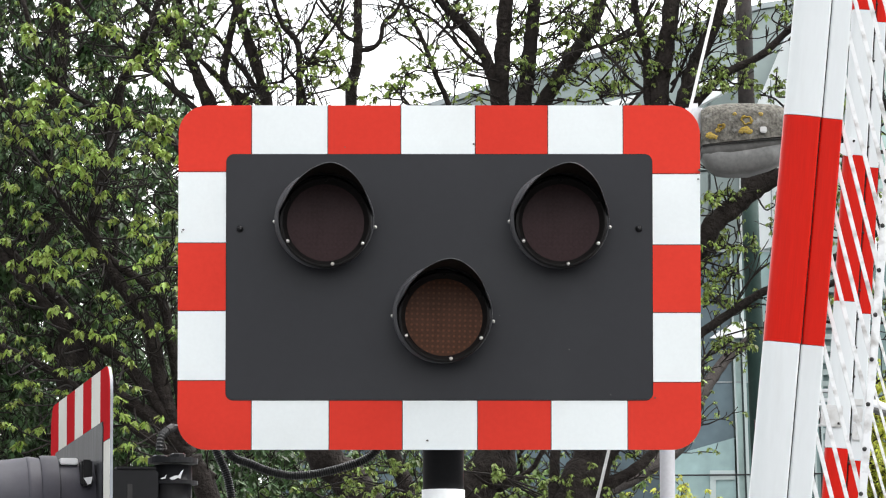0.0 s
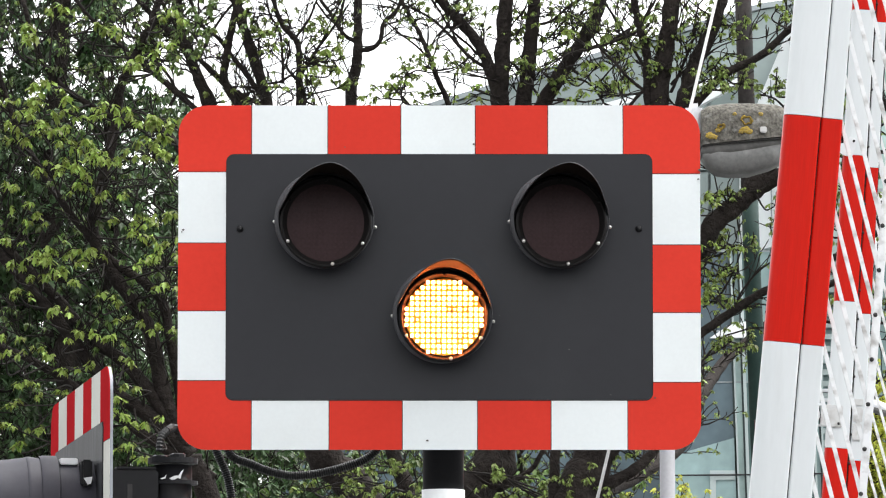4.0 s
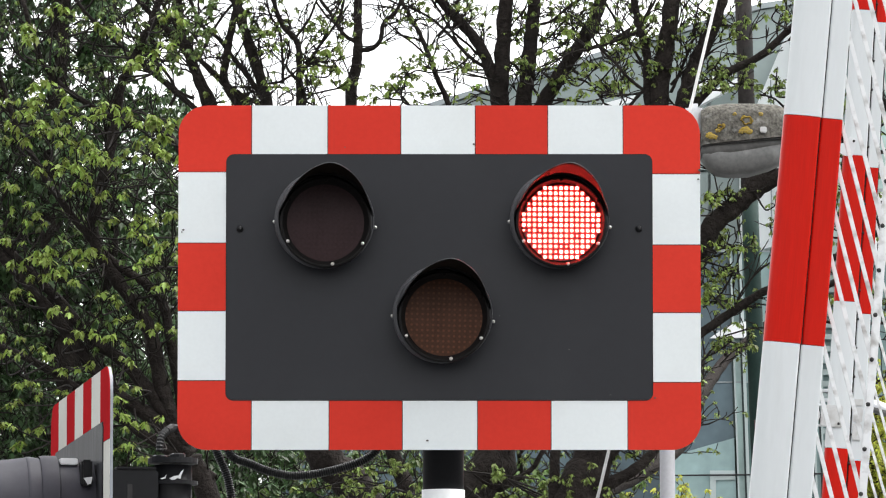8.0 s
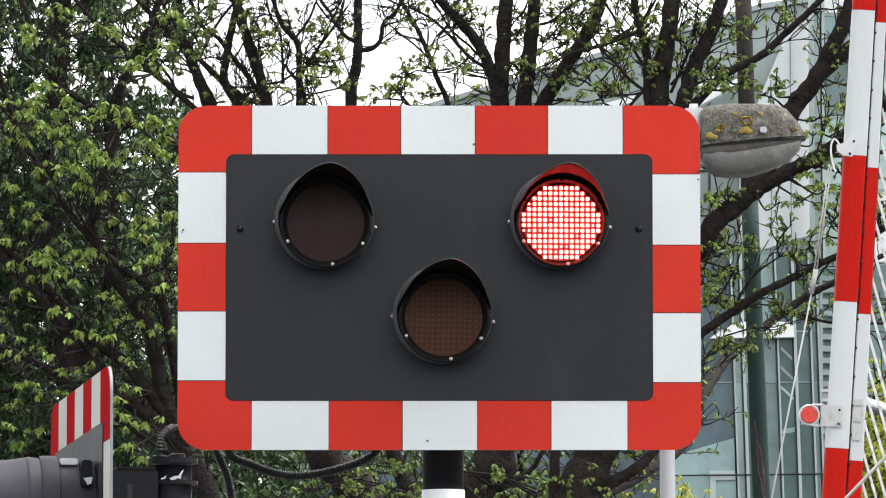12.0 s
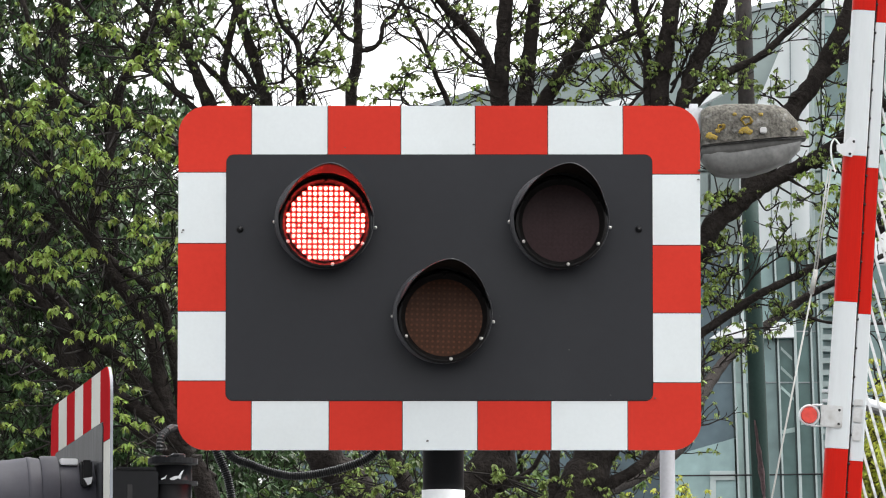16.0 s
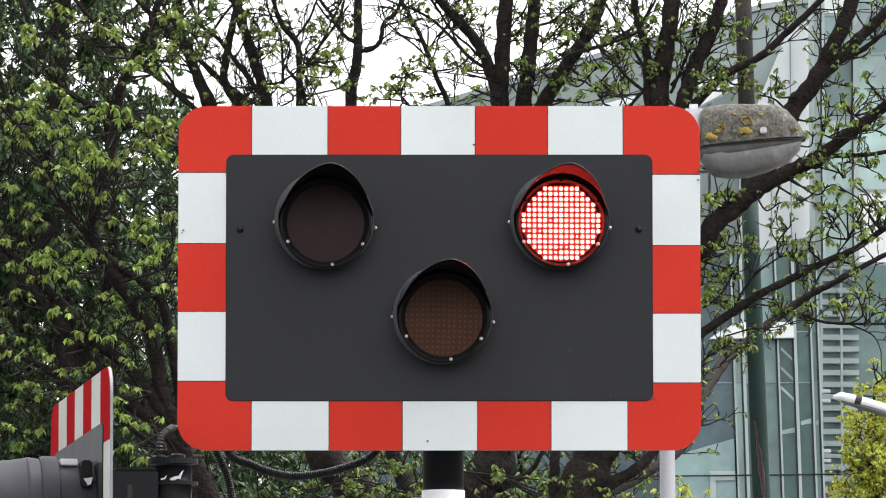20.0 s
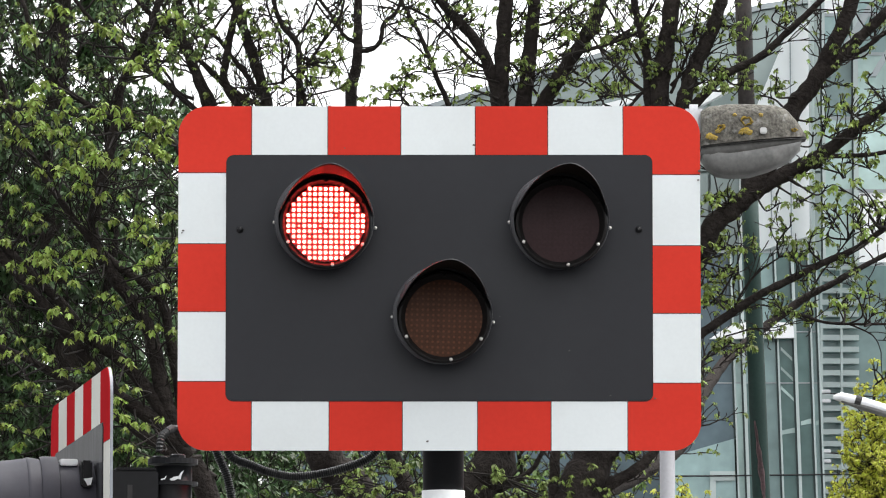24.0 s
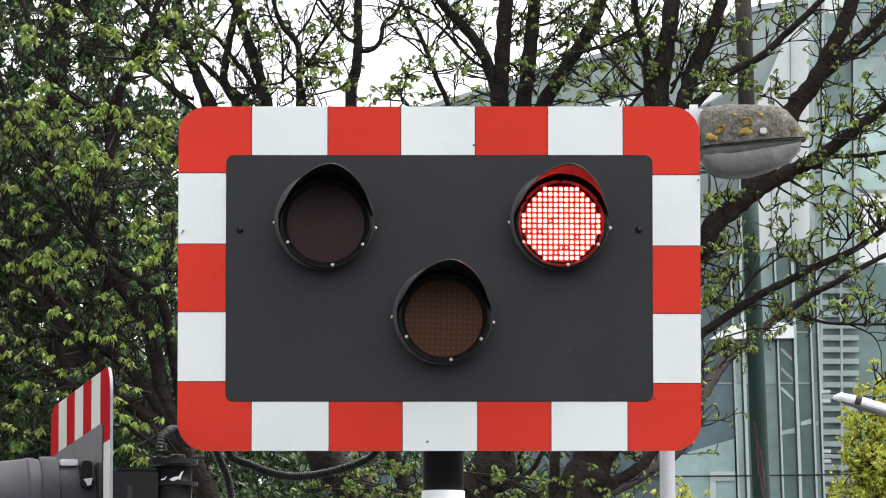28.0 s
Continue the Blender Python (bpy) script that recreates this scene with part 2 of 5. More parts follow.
def arc(cx, cz, r, a0, a1, n=9):
    return [(cx + r * math.cos(radians(a0 + (a1 - a0) * i / n)), cz + r * math.sin(radians(a0 + (a1 - a0) * i / n)))
            for i in range(n + 1)]


def rounded(x0, x1, z0, z1, r):
    return (arc(x1 - r, z1 - r, r, 90, 0) + arc(x1 - r, z0 + r, r, 0, -90)
            + arc(x0 + r, z0 + r, r, -90, -180) + arc(x0 + r, z1 - r, r, 180, 90))


def smooth_line(points, steps=8):
    """Points along a smooth line through the given ones."""
    p = [Vector(q) for q in points]
    out = []
    for i in range(len(p) - 1):
        a, b, c, d = p[max(i - 1, 0)], p[i], p[i + 1], p[min(i + 2, len(p) - 1)]
        for k in range(steps):
            t = k / steps
            out.append(0.5 * (2 * b + (c - a) * t + (2 * a - 5 * b + 4 * c - d) * t * t + (3 * b - a - 3 * c + d) * t ** 3))
    return out + [p[-1]]


# ---- ground ----
bm = bmesh.new()
bmesh.ops.create_grid(bm, x_segments=40, y_segments=40, size=900)
tagged(part("ground", bm, ASPHALT), "worn dark asphalt of the crossing approach", "ground", kind="structure")


# ---- warning signals ----
W, H = 1.199, 0.794              # board
IN_X, IN_Z, IN_R = 0.4880, 0.2825, 0.018
OUT_R = 0.066
COLS = [-0.4315, -0.2565, -0.0885, 0.0825, 0.2495, 0.4225]
COLS_LOW = [-0.4302, -0.2525, -0.0845, 0.0875, 0.2560, 0.4315]
ROWS = [0.243, 0.079, -0.078, -0.238]
ROWS_RIGHT = [0.2385, 0.0745, -0.0820, -0.2420]


def turned_ring(profile, sides=56):
    """A round body turned about y; profile: (radius, y) from back to front."""
    bm = bmesh.new()
    rings = [[bm.verts.new((r * math.sin(a), y, r * math.cos(a))) for a in (2 * math.pi * k / sides for k in range(sides))] for r, y in profile]
    for a, b in zip(rings, rings[1:]):
        for k in range(sides):
            bm.faces.new((a[k], b[k], b[(k + 1) % sides], a[(k + 1) % sides]))
    bmesh.ops.recalc_face_normals(bm, faces=bm.faces[:])
    return bm


LENS_Y = -0.062                  # lens edge, before the panel
HOOD_LONG, HOOD_WIDE = 0.250, 1.46
LOW = 0.0068                     # the lens sits this much lower than its drum


def hood_length(a):
    """How far the hood stands out at the angle a from its top: a peak above, nothing from the sides down."""
    a = abs((a + math.pi) % (2 * math.pi) - math.pi)
    soft = (math.hypot(a, 0.16) - 0.16) / (math.hypot(HOOD_WIDE, 0.16) - 0.16)
    return 0.004 + HOOD_LONG * max(0.0, 1 - soft ** 0.95)


def lamp_unit(parent, x, z, lens, glow, dish, hood_mat, turn, proud=0.0):
    """One lamp: a drum, a retaining ring with its lens, a peaked hood, screws, and the diode disc that comes forward when it is lit."""
    if proud:
        part("lamp_barrel", tube(bmesh.new(), [(x, 0.0, z), (x, -proud, z)], 0.106, 40), hood_mat, parent, "", True).data.set_sharp_from_angle(angle=radians(40))
    plain = hood_mat is HOOD_BLACK
    drum = turned_ring([(0.0005, 0.009), (0.1035, 0.009), (0.1045, -0.010), (0.1090, -0.040), (0.1128, -0.064), (0.1126, -0.0690), (0.1110, -0.0715), (0.1040, -0.0745), (0.1035, -0.040), (0.0005, -0.030)])
    bmesh.ops.translate(drum, verts=drum.verts[:], vec=(-0.0045 if plain else 0.0, 0, 0))
    unit = part("lamp_unit", drum, DRUM_GREY if plain else hood_mat, parent, "dark round lamp unit with peaked hood", True, pose(x, -proud, z, 0, 0, turn))
    unit.data.set_sharp_from_angle(angle=radians(45))
    core = pose(0, 0, -LOW, 0, 1.4, 0)
    ring = part("retaining_ring", turned_ring([(0.1046, -0.045), (0.1046, -0.0770), (0.1036, -0.0800), (0.1005, -0.0815), (0.0985, -0.0810), (0.0935, -0.072), (0.0885, LENS_Y)]), RING_BLACK, unit, "matt black lens retaining ring", True, core)
    ring.data.set_sharp_from_angle(angle=radians(35))
    # lens
    lb = bmesh.new()
    rows = [[lb.verts.new((r * math.sin(a), LENS_Y - 0.002 * (1 - (r / 0.0895) ** 2), r * math.cos(a))) for a in (2 * math.pi * k / 48 for k in range(48))] for r in (0.03, 0.06, 0.0895)]
    lb.faces.new(rows[0])
    for p, q in zip(rows, rows[1:]):
        for k in range(48):
            lb.faces.new((p[k], q[k], q[(k + 1) % 48], p[(k + 1) % 48]))
    bmesh.ops.recalc_face_normals(lb, faces=lb.faces[:])
    part("lens", lb, lens, unit, "dark tinted lens", True, core)
    # hood: a thin sheet, outside and inside
    hb = bmesh.new()
    n, m = 72, 8
    grid = []
    for shell in (0.0, 0.0022):
        for j in range(m + 1):
            row = []
            for k in range(n):
                a = 2 * math.pi * k / n
                reach = hood_length(a) if plain else 0.026 + 0.236 * ((1 + math.cos(a)) / 2) ** 0.9
                d = reach * j / m
                r = 0.1112 - shell - 0.0074 * min(1.0, d / 0.055) - 0.004 * d
                row.append(hb.verts.new((r * math.sin(a), -0.068 - d, r * math.cos(a))))
            grid.append(row)
    for s in (0, m + 1):
        for j in range(m):
            for k in range(n):
                q = (grid[s + j][k], grid[s + j + 1][k], grid[s + j + 1][(k + 1) % n], grid[s + j][(k + 1) % n])
                hb.faces.new(q if s == 0 else q[::-1])
    for k in range(n):
        hb.faces.new((grid[m][k], grid[2 * m + 1][k], grid[2 * m + 1][(k + 1) % n], grid[m][(k + 1) % n]))
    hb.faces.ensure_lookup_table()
    # the inner faces take the darkened, warm colour
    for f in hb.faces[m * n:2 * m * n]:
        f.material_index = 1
    part("hood", hb, [hood_mat, HOOD_SHADE], unit, "peaked black sheet hood" if plain else "", True)
    # screws in the retaining ring, at the sides, and two dull ones under the hood
    for ang, r, y, shade in ((-118.4, 0.0972, -0.0795, STEEL), (118.6, 0.0972, -0.0795, STEEL), (169.6, 0.0972, -0.0795, STEEL), (-88.6, 0.1160, -0.03, STEEL), (91.4, 0.1160, -0.03, STEEL),
                             (-1.4, 0.0972, -0.0795, RING_BLACK), (-59.4, 0.0972, -0.0795, RING_BLACK), (58.6, 0.0972, -0.0795, RING_BLACK)):
        sb = bmesh.new()
        bmesh.ops.create_uvsphere(sb, u_segments=10, v_segments=6, radius=0.0045 if r < 0.11 else 0.0042)
        a = radians(ang)
        part("screw", sb, shade, unit, "", True, core @ pose(r * math.sin(a), y, r * math.cos(a)))
    if proud:
        return None
    # diode disc: square-cornered diodes on a round dish
    gb = bmesh.new()
    pitch, dim = 0.0122, random.Random(int(x * 1000) + 7)
    for i in range(-7, 8):
        for j in range(-7, 7):
            px, pz = i * pitch, (j + 0.5) * pitch
            if math.hypot(px, pz) > 0.0885:
                continue
            h = 0.0041 if dim.random() > 0.05 else 0.0027
            rim = [gb.verts.new((px + u * h, 0, pz + v * h)) for u, v in ((1, 0.55), (0.55, 1), (-0.55, 1), (-1, 0.55), (-1, -0.55), (-0.55, -1), (0.55, -1), (1, -0.55))]
            top = gb.verts.new((px, -0.0022, pz))
            for k in range(8):
                gb.faces.new((top, rim[k], rim[(k + 1) % 8]))
    split = len(gb.faces)
    rim = [gb.verts.new((0.0882 * math.cos(a), 0.001, 0.0882 * math.sin(a))) for a in (2 * math.pi * k / 40 for k in range(40))]
    back = [gb.verts.new((v.co.x, 0.002, v.co.z)) for v in rim]
    gb.faces.new(rim)
    gb.faces.new(back[::-1])
    for k in range(40):
        gb.faces.new((rim[k], back[k], back[(k + 1) % 40], rim[(k + 1) % 40]))
    gb.faces.ensure_lookup_table()
    for f in gb.faces[split:]:
        f.material_index = 1
    bmesh.ops.recalc_face_normals(gb, faces=gb.faces[:])
    disc = part("diode_disc", gb, [glow, dish], unit, "grid of small square glowing diodes", False, pose(0, -0.012, -LOW))
    disc["kind"] = "stuff"
    return disc


def signal_board(root, zc, hood_mat, turn, housed=True, proud=0.0, red=RED_FILM, white=WHITE_FILM, face=PANEL_GREY):
    """Backing board with its red and white border and three lamps; the board's middle is zc up."""
    board = part("backing_board", prism(bmesh.new(), rounded(-W / 2, W / 2, zc - H / 2, zc + H / 2, OUT_R), 0.004, 0.010),
                 BOARD_BACK, root, "flat rounded backing board")
    part("dark_panel", prism(bmesh.new(), rounded(-IN_X, IN_X, zc - IN_Z, zc + IN_Z, IN_R), 0.0, 0.0042), face, root,
         "matt dark grey panel")
    part("edging", prism(bmesh.new(), rounded(-W / 2 + 0.0005, W / 2 - 0.0005, zc - H / 2 + 0.0005, zc + H / 2 - 0.0005, OUT_R), 0.0032, 0.0042),
         EDGE_BLACK, root, "thin black edging between the border fields")
    g = 0.0010
    for sz in (1, -1):
        x_edges = [-W / 2, *(COLS if sz > 0 else COLS_LOW), W / 2]
        z0, z1 = (zc + IN_Z + 0.002, zc + H / 2) if sz > 0 else (zc - H / 2, zc - IN_Z - 0.002)
        for i in range(1, 6):
            part("border_field", prism(bmesh.new(), [(x_edges[i] + g, z1), (x_edges[i + 1] - g, z1), (x_edges[i + 1] - g, z0), (x_edges[i] + g, z0)], 0.0022, 0.0034),
                 red if i % 2 == 0 else white, root)
    for sx in (1, -1):
        rows = ROWS_RIGHT if sx > 0 else ROWS
        z_edges = [H / 2, *rows, -H / 2]
        xo, xi = sx * W / 2, sx * (IN_X + 0.002)
        for i in range(1, 4):
            part("border_field", prism(bmesh.new(), [(xo, zc + z_edges[i] - g), (xi, zc + z_edges[i] - g), (xi, zc + z_edges[i + 1] + g), (xo, zc + z_edges[i + 1] + g)], 0.0022, 0.0034),
                 red if i % 2 == 0 else white, root)
        for sz in (1, -1):
            zo, zi = sz * H / 2, sz * (IN_Z + 0.002)
            cols = COLS if sz > 0 else COLS_LOW
            xs = (cols[5] if sx > 0 else cols[0]) + sx * g
            zs = (rows[0] if sz > 0 else rows[3]) + sz * g
            corner = [(xs, zo)] + [(sx * (W / 2 - OUT_R + OUT_R * math.sin(t)), sz * (H / 2 - OUT_R + OUT_R * math.cos(t)))
                                   for t in (math.pi / 2 * k / 10 for k in range(11))]
            corner += [(xo, zs), (xi, zs)]
            corner += [(sx * (IN_X + 0.002 - IN_R + IN_R * math.cos(t)), sz * (IN_Z + 0.002 - IN_R + IN_R * math.sin(t)))
                       for t in (math.pi / 2 * k / 6 for k in range(7))]
            corner += [(xs, zi)]
            part("corner_field", prism(bmesh.new(), [(x, zc + z) for x, z in corner], 0.0022, 0.0034), red, root)
    for sx in (-1, 1):
        sb = bmesh.new()
        bmesh.ops.create_uvsphere(sb, u_segments=10, v_segments=6, radius=0.0085)
        box(sb, -0.007, 0.007, -0.0085, -0.006, -0.0012, 0.0012)
        part("fixing_screw", sb, POST_BLACK, root, "", True, pose(sx * 0.458, 0.001, zc + 0.111, 0, 35, 0))
    drop = 0.0175 if proud else 0.0
    leds = [lamp_unit(root, -0.2640, zc + 0.125 - drop, LENS_RED, LED_RED, DISH_RED, hood_mat, turn, proud),
            lamp_unit(root, 0.2740, zc + 0.125 - drop, LENS_RED, LED_RED, DISH_RED, hood_mat, turn, proud),
            lamp_unit(root, 0.0065, zc - 0.092 - drop, LENS_AMBER, LED_AMBER, DISH_AMBER, hood_mat, turn, proud)]
    for x, z in ((-0.2640, 0.125), (0.2740, 0.125), (0.0065, -0.092)) if housed else ():
        hb = bmesh.new()
        bmesh.ops.create_cone(hb, cap_ends=True, segments=32, radius1=0.075, radius2=0.06, depth=0.14, matrix=pose(x, 0.081, zc + z, -90))
        part("rear_housing", hb, POST_BLACK, root, "", True)
    return leds


SIGNAL_Z = 2.907
signal = tagged(empty("warning_signal", pose(-0.0085, 0, 0)), "crossing warning signal with red and white border on a black post", "traffic signal", "warning signals")
leds_left, leds_right, leds_amber = signal_board(signal, SIGNAL_Z, HOOD_BLACK, 3.6)
part("post", tube(bmesh.new(), [(0.009, 0.10, 0), (0.009, 0.10, 2.395)], 0.047, 24), POST_BLACK, signal, "glossy black round post", True)
part("upper_post", tube(bmesh.new(), [(0.009, 0.10, 2.400), (0.009, 0.10, 3.2)], 0.047, 24), POST_BLACK, signal, "", True)
part("white_band", tube(bmesh.new(), [(0.009, 0.10, 1.9), (0.009, 0.10, 2.424)], 0.0495, 24), POST_WHITE, signal, "white painted band round the post", True)


# small chips and specks on the board's face
for x, z, r in ((0.079, 3.214, 0.0032), (-0.588, 3.016, 0.0032), (0.598, 3.154, 0.0039), (-0.027, 2.531, 0.0032), (0.494, 2.629, 0.0026), (-0.591, 3.011, 0.0019), (0.595, 3.133, 0.0026), (-0.217, 3.207, 0.0019), (0.392, 2.636, 0.0019), (0.298, 2.740, 0.0019), (0.139, 2.818, 0.0013)):
    rim = [(x + r * (1 + 0.5 * noise.noise(Vector((x * 40, z * 40, k)))) * math.cos(k), z + 0.7 * r * math.sin(k)) for k in (0.0, 0.9, 2.0, 3.1, 4.0, 5.2)]
    part("chip", prism(bmesh.new(), rim, -0.0010, 0.0022), CHIP, signal, "dark chip in the film")


def conduit(points, parent, r=0.0108, rib=0.0026):
    """Ribbed black conduit: narrow and wide rings in turn."""
    line = smooth_line(points, 24)
    length = sum((b - a).length for a, b in zip(line, line[1:]))
    n = int(length / rib)
    fine, acc, want = [line[0]], 0.0, 0.0
    step = length / n
    for a, b in zip(line, line[1:]):
        seg = (b - a).length
        while want + step <= acc + seg:
            want += step
            fine.append(a.lerp(b, (want - acc) / seg))
        acc += seg
    radii = [r if i % 2 else r * 0.76 for i in range(len(fine))]
    part("conduit", tube(bmesh.new(), fine, radii, 10), RUBBER, parent, "ribbed black cable conduit")


conduit([(-0.47, 0.10, 2.60), (-0.485, 0.10, 2.512), (-0.43, 0.10, 2.482), (-0.380, 0.10, 2.464), (-0.322, 0.10, 2.457), (-0.231, 0.10, 2.473), (-0.150, 0.10, 2.510), (-0.10, 0.10, 2.60)], signal)
conduit([(-0.54, 0.11, 2.60), (-0.512, 0.11, 2.512), (-0.490, 0.11, 2.46), (-0.478, 0.11, 2.40), (-0.472, 0.11, 2.30), (-0.40, 0.11, 2.10), (-0.10, 0.11, 1.95), (0.005, 0.10, 1.8)], signal)

# second signal, turned aside on a short post of its own
side = tagged(empty("warning_signal", pose(-0.8115, -0.40, 0, 0, 0, -80.4)), "level crossing warning signal turned edge-on with weathered grey hoods", "traffic signal", "warning signals")
signal_board(side, 2.2245, HOOD_GREY, 0.0, False, 0.075, RED_SHADED, WHITE_SHADED, PANEL_WORN)
post = tube(bmesh.new(), [(0.045, 0.2075, 0), (0.045, 0.2075, 2.445)], 0.043, 24)
part("post", post, POST_BLACK, side, "black round post with a flanged cap", True)
for z, r, h in ((2.449, 0.056, 0.012), (2.402, 0.056, 0.008)):
    part("flange", tube(bmesh.new(), [(0.045, 0.2075, z), (0.045, 0.2075, z + h)], r, 28), POST_BLACK, side, "", False)
part("bracket", box(bmesh.new(), -0.03, 0.09, 0.02, 0.17, 2.20, 2.432, 0.004), POST_BLACK, side, "black steel mounting bracket")
part("bracket_flap", box(bmesh.new(), -0.05, -0.03, 0.07, 0.17, 2.22, 2.436, 0.003), POST_BLACK, side)
back = side.matrix_basis.inverted()
conduit([back @ Vector(q) for q in ((-0.630, -0.380, 2.479), (-0.630, -0.380, 2.495), (-0.626, -0.370, 2.514), (-0.618, -0.350, 2.525), (-0.610, -0.320, 2.534), (-0.614, -0.150, 2.549), (-0.622, 0.050, 2.564), (-0.616, 0.100, 2.567), (-0.592, 0.120, 2.562))], side, 0.0095, 0.0036)
for gx, gy, gz in ((-0.630, -0.375, 2.468), (-0.590, -0.375, 2.472)):
    g = back @ Vector((gx, gy, 2.45))
    part("cable_gland", tube(bmesh.new(), [g, g + Vector((0, 0, gz - 2.45)), g + Vector((0, 0, gz - 2.447))], [0.0175, 0.0175, 0.013], 8), POST_BLACK, side, "black cable gland")
for lx, lz in ((0.274, 2.332), (-0.264, 2.332), (0.0065, 2.115)):
    part("hood_collar", tube(bmesh.new(), [(lx, -0.078, lz), (lx, -0.079, lz), (lx, -0.108, lz), (lx, -0.116, lz)], [0.1105, 0.1150, 0.1155, 0.1125], 48, False), HOOD_GREY, side, "raised collar round the hood", True).data.set_sharp_from_angle(angle=radians(50))
part("torn_label", prism(bmesh.new(), [(0.0, 0.0), (0.020, 0.003), (0.017, -0.012), (0.009, -0.015), (0.006, -0.008)], 0.0, 0.001), POST_WHITE, side, "torn white label", False, pose(0.3905, -0.030, 2.392, 0, 0, 90))
part("white_pad", box(bmesh.new(), 0.282, 0.336, -0.074, -0.036, 2.424, 2.4385, 0.002), POST_WHITE, side, "small white pad on the hood")
part("clip", box(bmesh.new(), 0.33, 0.39, -0.034, -0.010, 2.375, 2.432, 0.004), POST_BLACK, side)

chip_shape = ((0.0, 0.0), (0.012, 0.006), (0.018, 0.004), (0.020, 0.012), (0.026, 0.026), (0.020, 0.022), (0.014, 0.012), (0.004, 0.011), (-0.008, 0.005))
for dy, dz, k in ((-0.006, 2.409, 0.95), (-0.030, 2.411, 0.40)):
    chip = prism(bmesh.new(), [(q[0] * k, q[1] * k) for q in chip_shape], 0.0, 0.003)
    part("paint_chip", chip, POST_WHITE, side, "bare white paint chip", False, pose(0.0905, 0.2075 + dy, dz, 0, 0, 90))
part("bracket_slot", box(bmesh.new(), 0.088, 0.0915, 0.10, 0.112, 2.33, 2.40, 0.001), GROOVE, side)
part("bracket_lip", box(bmesh.new(), 0.055, 0.0925, 0.075, 0.165, 2.4325, 2.4385, 0.002), POST_BLACK, side)

# ---- lifting barriers ----
def boom_section(bm, s0, s1, left, right, y0, y1, r, r_right=None):
    """A box stretch of boom between heights s0 and s1 with rounded corners; left and right are (at s0, at s1)."""
    def ring(s, a, b):
        pts = []
        q = r if r_right is None else r_right
        for cx, cy, a0, rad in ((b - q, y1 - q, 0, q), (a + r, y1 - r, 90, r), (a + r, y0 + r, 180, r), (b - q, y0 + q, 270, q)):
            for k in range(5):
                t = radians(a0 + 22.5 * k)
                pts.append(bm.verts.new((cx + rad * math.cos(t), cy + rad * math.sin(t), s)))
        return pts
    lo, hi = ring(s0, left[0], right[0]), ring(s1, left[1], right[1])
    n = len(lo)
    for k in range(n):
        bm.faces.new((lo[k], lo[(k + 1) % n], hi[(k + 1) % n], hi[k]))
    bm.faces.new(lo[::-1])
    bm.faces.new(hi)
    return bm


def barrier(x, y, pivot, first, main, rail_drop, top, rods, gap, label):
    """A lifting barrier. Its arm stands along +z from the pivot, its underside to +x; first: where the first red band begins."""
    root = tagged(empty("lifting_barrier", pose(x, y, 0)), label, "barrier", "lifting barriers")
    cab = box(bmesh.new(), -0.30, 0.20, 0.10, 0.62, 0, 1.22, 0.02)
    part("machine_cabinet", cab, BOOM_WHITE, root, "pale steel machine cabinet")
    part("pivot_shaft", tube(bmesh.new(), [(0, -0.04, pivot), (0, 0.30, pivot)], 0.05, 20), POST_BLACK, root, "", True)
    part("bearing_bracket", box(bmesh.new(), -0.07, 0.07, 0.10, 0.24, 1.20, pivot + 0.08, 0.01), POST_BLACK, root)
    left, seam = -0.083, -0.083 + main
    core = boom_section(bmesh.new(), -0.25, top, (left + 0.006, left + 0.006), (0.08, 0.055), -0.025, 0.025, 0.005)
    arm = part("boom", core, GROOVE, root, "long red and white barrier boom", False, pose(0, 0, pivot, 0, 5.5, 0))
    s, red = first - 1.2, True
    while s < top:
        e = min(s + 0.603, top)
        b0 = max(s, -0.2)
        if e > b0:
            part("boom_band", boom_section(bmesh.new(), b0, e - 0.0015, (left, left), (seam, seam - 0.002), -0.045, 0.045, 0.030, 0.007),
                 BOOM_RED if red else BOOM_WHITE, arm, "", True).data.set_sharp_from_angle(angle=radians(40))
            q0, q1 = b0 - rail_drop, e - rail_drop
            part("rail_band", boom_section(bmesh.new(), q0, q1 - 0.0015, (seam + gap, seam + gap - 0.002), (0.091 - 0.0085 * q0, 0.091 - 0.0085 * q1), -0.032, 0.032, 0.006),
                 BOOM_RED if red else BOOM_WHITE, arm)
        s, red = e, not red
    # folding skirt: rods hinged along the rail and tied by a lower rail
    rod = bmesh.new()
    box(rod, -0.0055, 0.0055, -0.004, 0.004, -0.470, 0.0, 0.001)
    rod_ob = part("skirt_rod", rod, SKIRT_WHITE, arm, "flat white skirt rod", False, pose(0.062, -0.010, 0.75, 0, -19.2, 0))
    rivet = bmesh.new()
    bmesh.ops.create_uvsphere(rivet, u_segments=8, v_segments=5, radius=0.0062)
    rivet_ob = part("rivet", rivet, GROOVE, arm, "", True, pose(0.216, -0.024, 0.305))
    for i in range(rods):
        z = 0.75 + 0.1185 * (i + 1)
        rr = 0.088 - 0.0085 * z
        piece("skirt_rod", rod_ob.data, arm, pose(rr - 0.02, -0.010, z, 0, -19.2, 0))
        piece("rivet", rivet_ob.data, arm, pose(rr + 0.134, -0.024, z - 0.445))
        if gap > 0.004:
            piece("hinge_bolt", rivet_ob.data, arm, pose(seam + 0.004, -0.034, z))
    lower = box(bmesh.new(), -0.011, 0.011, -0.004, 0.004, 0.30, 0.75 + 0.1185 * rods - 0.44, 0.002)
    part("skirt_rail", lower, SKIRT_WHITE, arm, "white lower rail of the skirt", False, pose(0.223, -0.018, 0, 0, -0.5, 0))
    return root, arm


